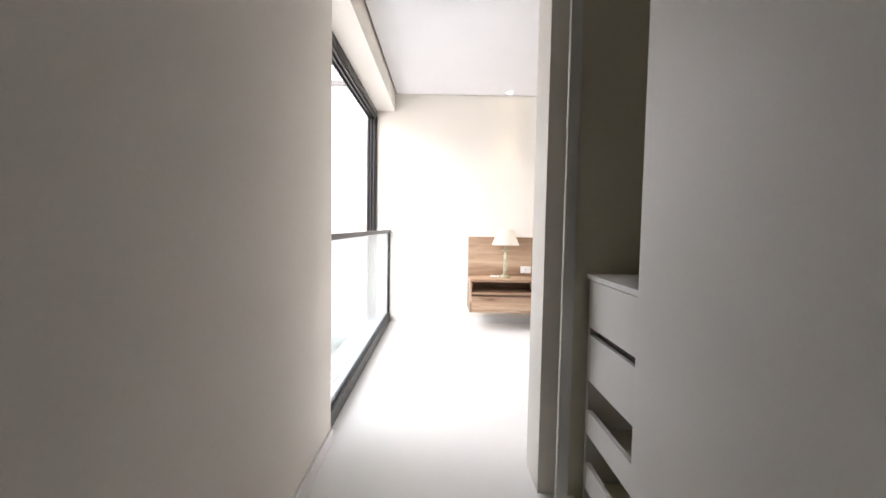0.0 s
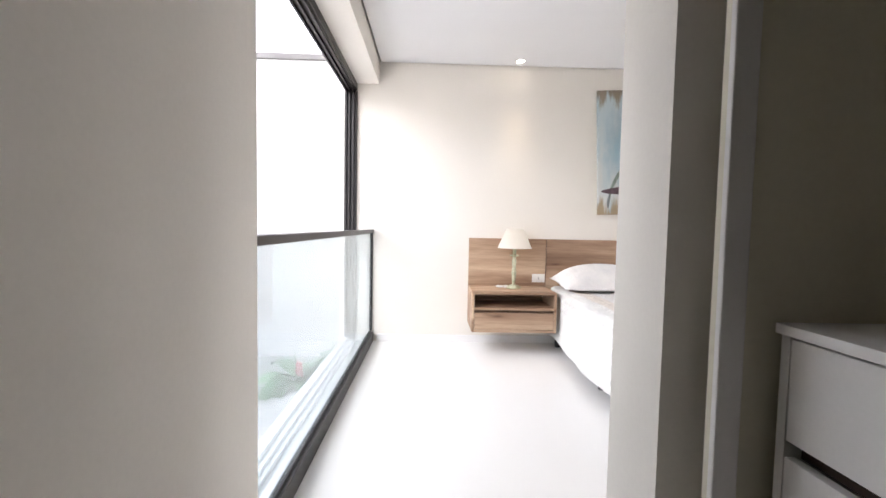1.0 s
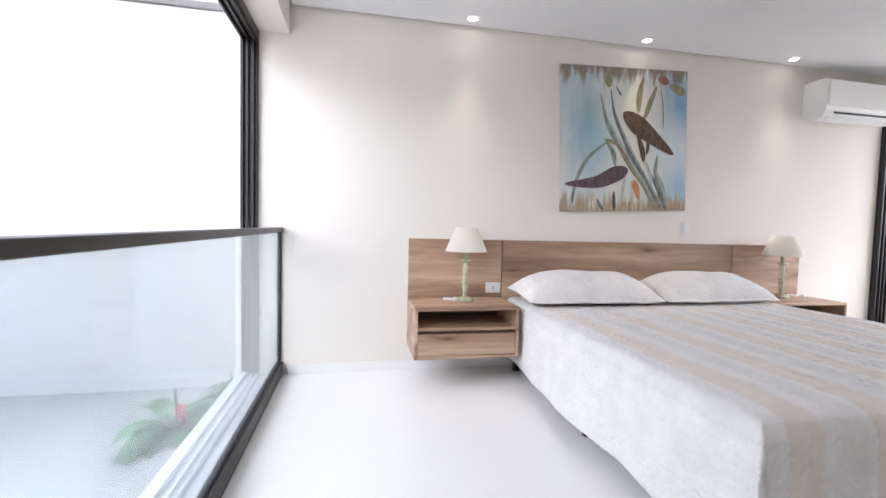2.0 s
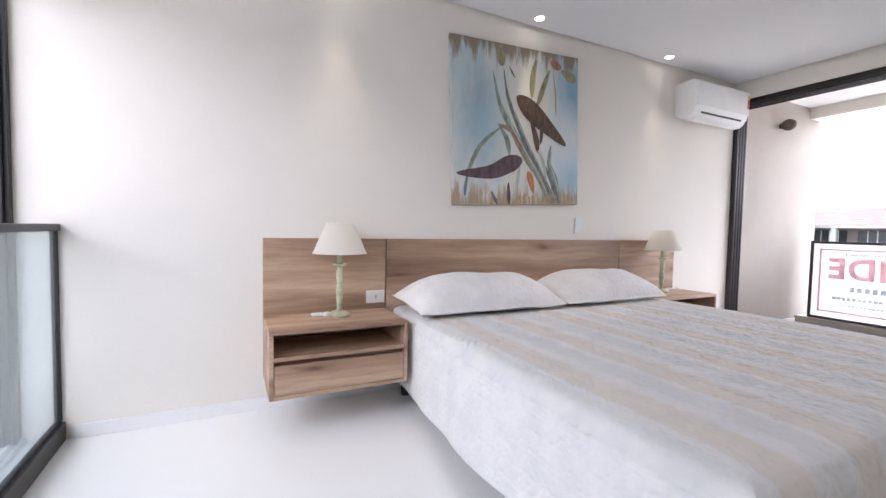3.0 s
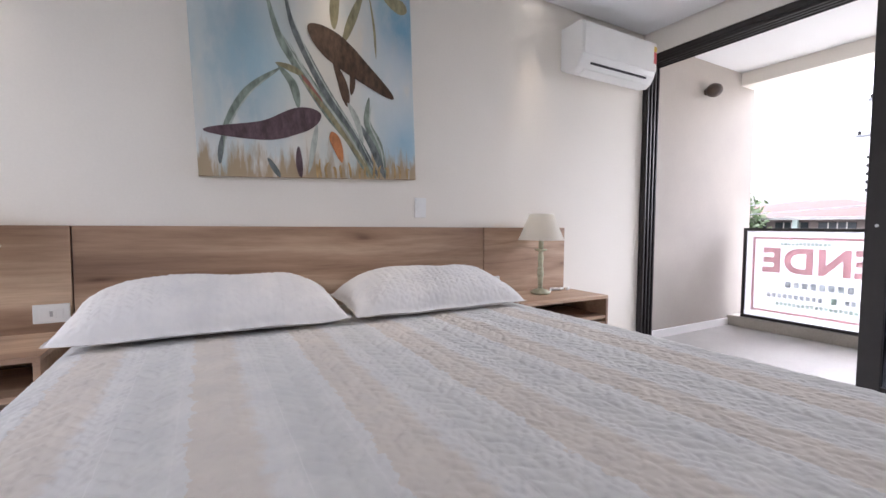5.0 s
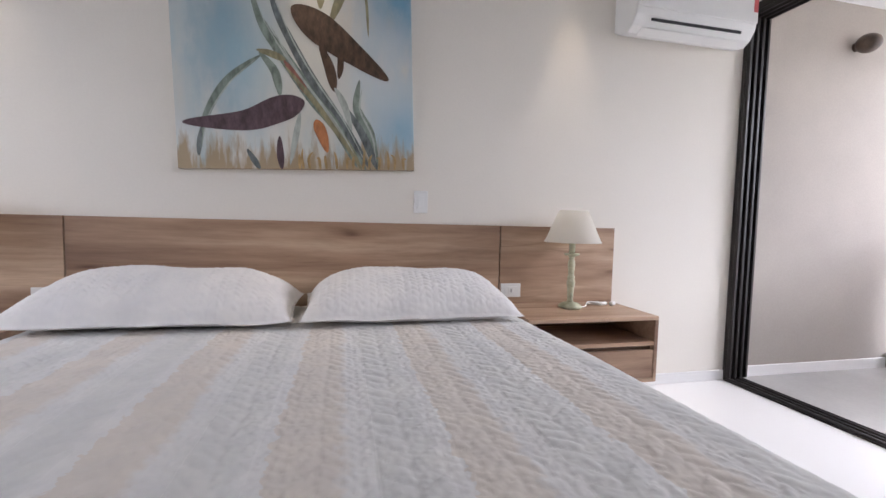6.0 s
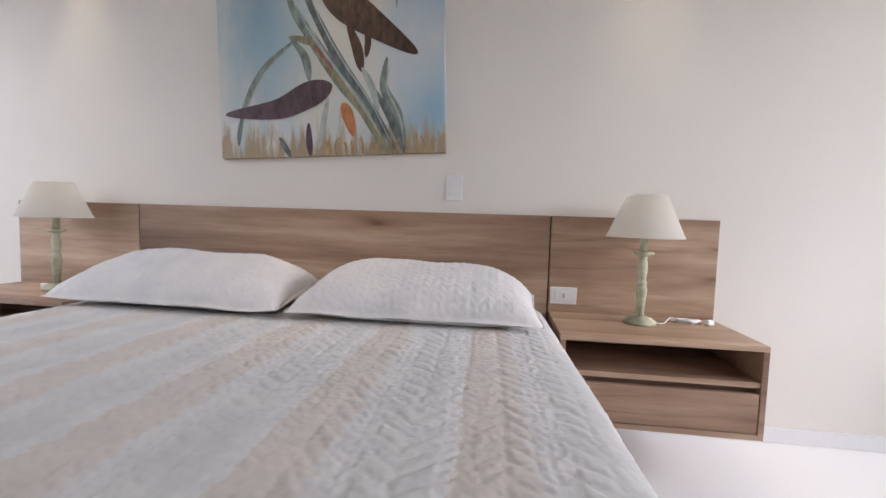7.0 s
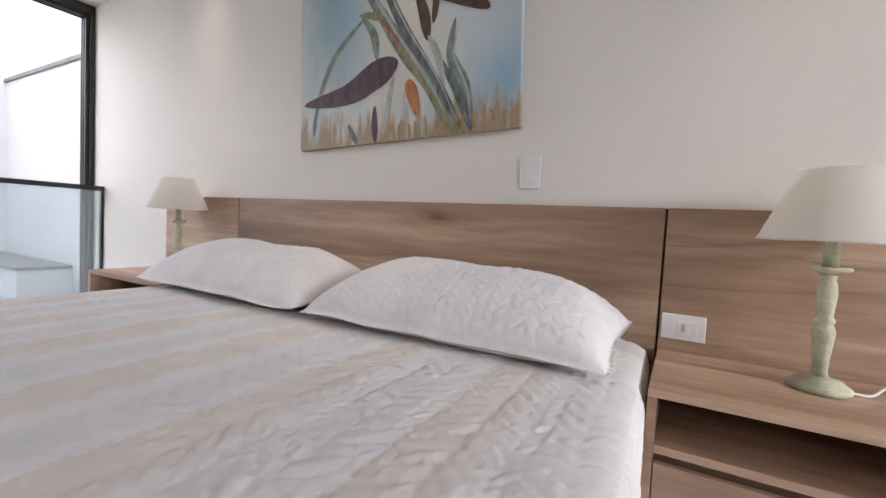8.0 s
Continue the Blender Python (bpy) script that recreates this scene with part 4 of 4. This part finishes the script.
def banner():
    y0, y1, z0, z1, x = 3.14, 4.752, 0.088, 0.984, 6.83
    b = thing("sale_sign", "white sale sign in a black frame, seen from behind", "sign", (x, (y0 + y1) / 2, (z0 + z1) / 2))
    hy, hz = (y1 - y0) / 2, (z1 - z0) / 2
    part("sheet", box(0.002, 0.01, -hy + 0.01, hy - 0.01, -hz + 0.01, hz - 0.01), BANNER, b)
    for a, c, e, f in ((-hy, hy, hz - 0.028, hz), (-hy, hy, -hz, -hz + 0.028), (-hy, -hy + 0.028, -hz + 0.028, hz - 0.028), (hy - 0.028, hy, -hz + 0.028, hz - 0.028)):
        part("frame_bar", box(-0.012, 0.02, a, c, e, f, 0.002), BLACKMETAL, b)
    m = 0.085
    for a, c, e, f in ((-hy + m, hy - m, hz - m - 0.022, hz - m), (-hy + m, hy - m, -hz + m, -hz + m + 0.022), (-hy + m, -hy + m + 0.022, -hz + m + 0.022, hz - m - 0.022), (hy - m - 0.022, hy - m, -hz + m + 0.022, hz - m - 0.022)):
        part("red_border", box(-0.001, 0.0018, a, c, e, f), RED_INK, b)
    font = bpy.data.curves.new("lettering", "FONT")
    font.body, font.size, font.align_x, font.align_y, font.offset, font.extrude, font.space_character = "VENDE", 0.315, "RIGHT", "CENTER", 0.012, 0.001, 1.08
    font.materials.append(RED_INK)
    word = new("lettering", font)
    word.parent = b
    word.matrix_local = Matrix(((0, 0, 1, 0.0), (1, 0, 0, hy - 0.175), (0, 1, 0, 0.13), (0, 0, 0, 1)))
    # lines of small print as plain bars
    for a, c, e, f, mat in ((-0.05, 0.46, -0.11, -0.05, INK), (-0.16, -0.09, -0.11, -0.06, INK), (-0.50, 0.02, -0.215, -0.17, INK), (0.16, 0.60, -0.215, -0.17, INK), (0.06, 0.12, -0.22, -0.16, FADED), (-0.55, 0.52, -0.285, -0.25, FADED), (0.12, 0.50, 0.285, 0.315, FADED)):
        n = max(int((c - a) / ((f - e) * 0.95)), 1)
        for k in range(n):
            y = a + (c - a) * k / n
            part("print_bar", box(-0.001, 0.0016, y, y + (c - a) / n * 0.68, e, f), mat, b)


banner()


def balcony_guard():
    g = thing("balcony_guard", "glass balcony guard with a black handrail beyond the sliding door", "guard rail", (6.83, 2.31, 0.085))
    part("handrail", box(-0.02, 0.02, -0.80, 0.80, 0.875, 0.90, 0.003), BLACKMETAL, g)
    part("pane", box(-0.004, 0.004, -0.80, 0.80, 0.0, 0.875), PANE, g).visible_shadow = False


balcony_guard()


def sconce():
    s = thing("wall_sconce", "small round brown wall lamp on the balcony wall, unlit", "wall lamp", (6.27, 4.87, 2.27))
    part("mount", lathe([(0.0, 0.0), (0.03, 0.0), (0.03, 0.02), (0.0, 0.022)], 24), BALLBROWN, s).matrix_local = pose(0, 0, 0, 90, 0, 0)
    bm = bmesh.new()
    bmesh.ops.create_uvsphere(bm, u_segments=28, v_segments=16, radius=0.07, matrix=Matrix.Translation((0, -0.08, 0)) @ Matrix.Diagonal((1, 1, 0.9, 1)))
    part("globe", bm, BALLBROWN, s, smooth=True)


sconce()

# ---- court beyond the window ----
structure("court_floor", box(-8.0, -0.32, -2.0, 6.25, -0.9, -0.6), COURTFLOOR, "pale raised floor of the narrow court", "ground")
structure("court_wall", box(-7.4, 2.0, 6.25, 6.45, -0.9, 3.08), PLASTER, "high white rendered boundary wall", "wall")
structure("court_coping", box(-7.4, 2.0, 6.21, 6.47, 3.08, 3.15, 0.006), DARKSTONE, "grey coping on the boundary wall", "trim")
structure("court_side_wall", box(-7.7, -7.4, -2.0, 6.45, -0.9, 4.6), PLASTER, "white rendered wall closing the court", "wall")
structure("court_ledge", box(-7.4, -4.6, 5.6, 6.25, -0.6, -0.1), PLASTER, "low white ledge in the court", "wall")
structure("court_ledge_cap", box(-7.4, -4.58, 5.57, 6.25, -0.1, -0.05, 0.005), DARKSTONE, "dark stone cap on the low ledge", "trim")
structure("ground", box(-600, 900, -700, 700, -3.6, -3.3), GRASS, "street level ground reaching the horizon", "ground")


def court_plant(x, y, z, size, seed, flowers):
    rnd = random.Random(seed)
    p = thing("court_plant", "broad-leaved green plant with pink flower spikes in the court", "plant", (x, y, z), "plants in the court")
    for k in range(19):
        ang, lean = rnd.uniform(0, 6.28), rnd.uniform(0.6, 1.25)
        length, wide = size * rnd.uniform(0.55, 0.95), size * rnd.uniform(0.11, 0.16)
        z0 = rnd.uniform(0.0, 0.18) * size
        bm, prev = bmesh.new(), None
        for i in range(10):
            t = i / 9
            out, up = length * t * math.sin(lean + 0.5 * t), length * t * math.cos(lean + 0.7 * t)
            half = wide * math.sin(math.pi * min(t * 0.96 + 0.03, 1)) ** 0.8
            c, s = math.cos(ang), math.sin(ang)
            mid = Vector((c * out, s * out, z0 + up))
            side = Vector((-s, c, 0)) * half
            row = [bm.verts.new(mid - side + Vector((0, 0, 0.25 * half))), bm.verts.new(mid), bm.verts.new(mid + side + Vector((0, 0, 0.25 * half)))]
            if prev:
                for q in range(2):
                    bm.faces.new((prev[q], prev[q + 1], row[q + 1], row[q]))
            prev = row
        part("leaf", bm, LEAF, p, smooth=True)
    part("stalk", tube([(0, 0, 0), (0.02, 0.01, 0.3 * size), (0.0, 0.03, 0.6 * size)], 0.012, 8), LEAF, p)
    for k in range(flowers):
        base = Vector((rnd.uniform(-0.06, 0.06), rnd.uniform(-0.12, 0.0), 0.20 * size))
        bm = bmesh.new()
        for q in range(16):
            h = q / 15 * 0.20 * size
            a = q * 2.4
            r = 0.032 * (1 - 0.6 * q / 15) * size + 0.01
            bmesh.ops.create_uvsphere(bm, u_segments=8, v_segments=5, radius=0.026 * size, matrix=Matrix.Translation(base + Vector((r * math.cos(a), r * math.sin(a), h))) @ Matrix.Diagonal((1, 1, 1.7, 1)))
        part("flower_spike", bm, PINK, p, "pink flower spike", True)


court_plant(-0.88, 5.25, -0.6, 0.60, 3, 1)
court_plant(-0.56, 5.55, -0.6, 0.62, 8, 0)

# ---- street beyond the balcony ----


def far_house():
    h = thing("house", "low house with a red clay-tile hip roof across the street", "house", (38, 14.5, -3.3))
    part("wall", box(-4, 4, -5.2, 7, 0, 4.95), GREYHOUSE, h)
    bm = bmesh.new()
    e = [bm.verts.new(v) for v in ((-5, -6.2, 4.95), (5, -6.2, 4.95), (5, 8, 4.95), (-5, 8, 4.95))]
    r = [bm.verts.new(v) for v in ((0, -0.6, 6.15), (0, 3.2, 6.15))]
    for f in ((e[0], e[1], r[0]), (e[1], e[2], r[1], r[0]), (e[2], e[3], r[1]), (e[3], e[0], r[0], r[1]), (e[3], e[2], e[1], e[0])):
        bm.faces.new(f)
    bmesh.ops.recalc_face_normals(bm, faces=bm.faces)
    roof = part("roof", bm, ROOFTILE, h, "red clay-tile hip roof")
    part("eaves_board", box(-5.05, -4.95, -6.2, 8, 4.80, 4.96), CONCRETE, roof)
    for y in (-4.6, -2.4, -0.2, 2.0, 4.2):
        win = part("window", box(-4.06, -4.0, y, y + 1.7, 3.6, 4.65), DARKPANE, h, "dark window")
        for k in range(3):
            part("mullion", box(-4.09, -4.06, y + 0.42 * (k + 0.9), y + 0.42 * (k + 0.9) + 0.05, 3.6, 4.65), CONCRETE, win)
    for y in (-5.1, 0.0, 5.2):
        part("post", box(-4.95, -4.75, y, y + 0.25, 0, 4.85), PALEGREEN, h, "pale green porch post")


far_house()


def utility_pole():
    p = thing("utility_pole", "pale concrete utility pole with insulators and brackets", "utility pole", (20.5, 7.42, -3.3))
    part("shaft", capped(lathe([(0.20, 0.0), (0.11, 9.6)], 20)), surface("pale_concrete", (0.28, 0.277, 0.27), 0.85, 0.05, 1, 20, 0.1), p)
    for z, half in ((7.2, 0.75), (8.3, 0.5)):
        part("crossarm", box(-0.06, 0.06, -half, half, z, z + 0.09, 0.01), STEEL, p)
        for y in (-half + 0.08, -half / 2, half / 2, half - 0.08):
            part("insulator", capped(lathe([(0.02, 0), (0.06, 0.03), (0.03, 0.06), (0.055, 0.09), (0.02, 0.14)], 12, at=(0, y, z + 0.09))), RUBBER, p, smooth=True)
    for i in range(5):
        z = 5.5 + 0.26 * i
        arm = part("bracket", box(-0.03, 0.03, -0.42, 0.42, z, z + 0.03), STEEL, p)
        for y in (-0.42, 0.42):
            part("insulator", capped(lathe([(0.02, 0), (0.05, 0.03), (0.05, 0.09), (0.02, 0.12)], 10, at=(0, y, z - 0.04))), RUBBER, arm)
    part("stay", tube([(0.0, -0.42, 5.5), (0, -0.46, 6.0), (0, -0.2, 6.5), (0, 0, 7.2)], 0.02, 6), STEEL, p)


utility_pole()


def power_line(z0, z1, y0, y1, x):
    c = thing("power_line", "thin dark overhead cable along the street", "cable", (x, y0, z0), "overhead cables")
    pts = [(0, (y1 - y0) * t / 16, (z1 - z0) * t / 16 - 0.35 * math.sin(math.pi * t / 16)) for t in range(17)]
    part("wire", tube(pts, 0.018, 5), STEEL, c)


power_line(2.1, 1.6, 7.4, 30.0, 20.45)
power_line(1.75, 1.35, 7.4, 30.0, 20.45)


def far_tree(x, y, size, seed):
    rnd = random.Random(seed)
    t = thing("tree", "leafy green tree behind the roofs", "tree", (x, y, -3.3), "trees behind the roofs")
    part("trunk", capped(lathe([(0.22, 0), (0.15, size * 0.5), (0.08, size * 0.75)], 10)), CONCRETE, t)
    for k in range(4):
        a = rnd.uniform(0, 6.28)
        part("limb", tube([(0, 0, size * 0.45), (math.cos(a) * size * 0.15, math.sin(a) * size * 0.15, size * 0.62), (math.cos(a) * size * 0.3, math.sin(a) * size * 0.3, size * 0.75)], 0.06, 6), CONCRETE, t)
    verts, faces = [], []
    for k in range(1500):
        d = Vector((rnd.gauss(0, 1), rnd.gauss(0, 1), rnd.gauss(0, 0.7)))
        d = d.normalized() * rnd.uniform(0.5, 1.0) * size * 0.42 * (0.75 + 0.5 * noise.noise(d * 1.7 + Vector((seed, 0, 0))))
        c = d + Vector((0, 0, size * 0.72))
        u = Vector((rnd.gauss(0, 1), rnd.gauss(0, 1), rnd.gauss(0, 1))).normalized() * size * 0.035
        v = u.orthogonal().normalized() * size * 0.02
        i = len(verts)
        verts += [tuple(c - u), tuple(c + v), tuple(c + u), tuple(c - v)]
        faces.append((i, i + 1, i + 2, i + 3))
    me = bpy.data.meshes.new("crown")
    me.from_pydata(verts, [], faces)
    me.materials.append(FOLIAGE)
    crown = new("crown", me)
    crown.parent = t


for x, y, s, k in ((58, 24, 6.6, 1), (62, 31, 7.2, 2), (60, 18.5, 6.2, 3), (70, 12, 7.4, 4), (52, 4, 7.5, 5), (48, -4, 8.0, 6), (31, 17.6, 6.6, 7), (33, 8.3, 7.0, 8), (36, 5.2, 7.6, 9)):
    far_tree(x, y, s, k)
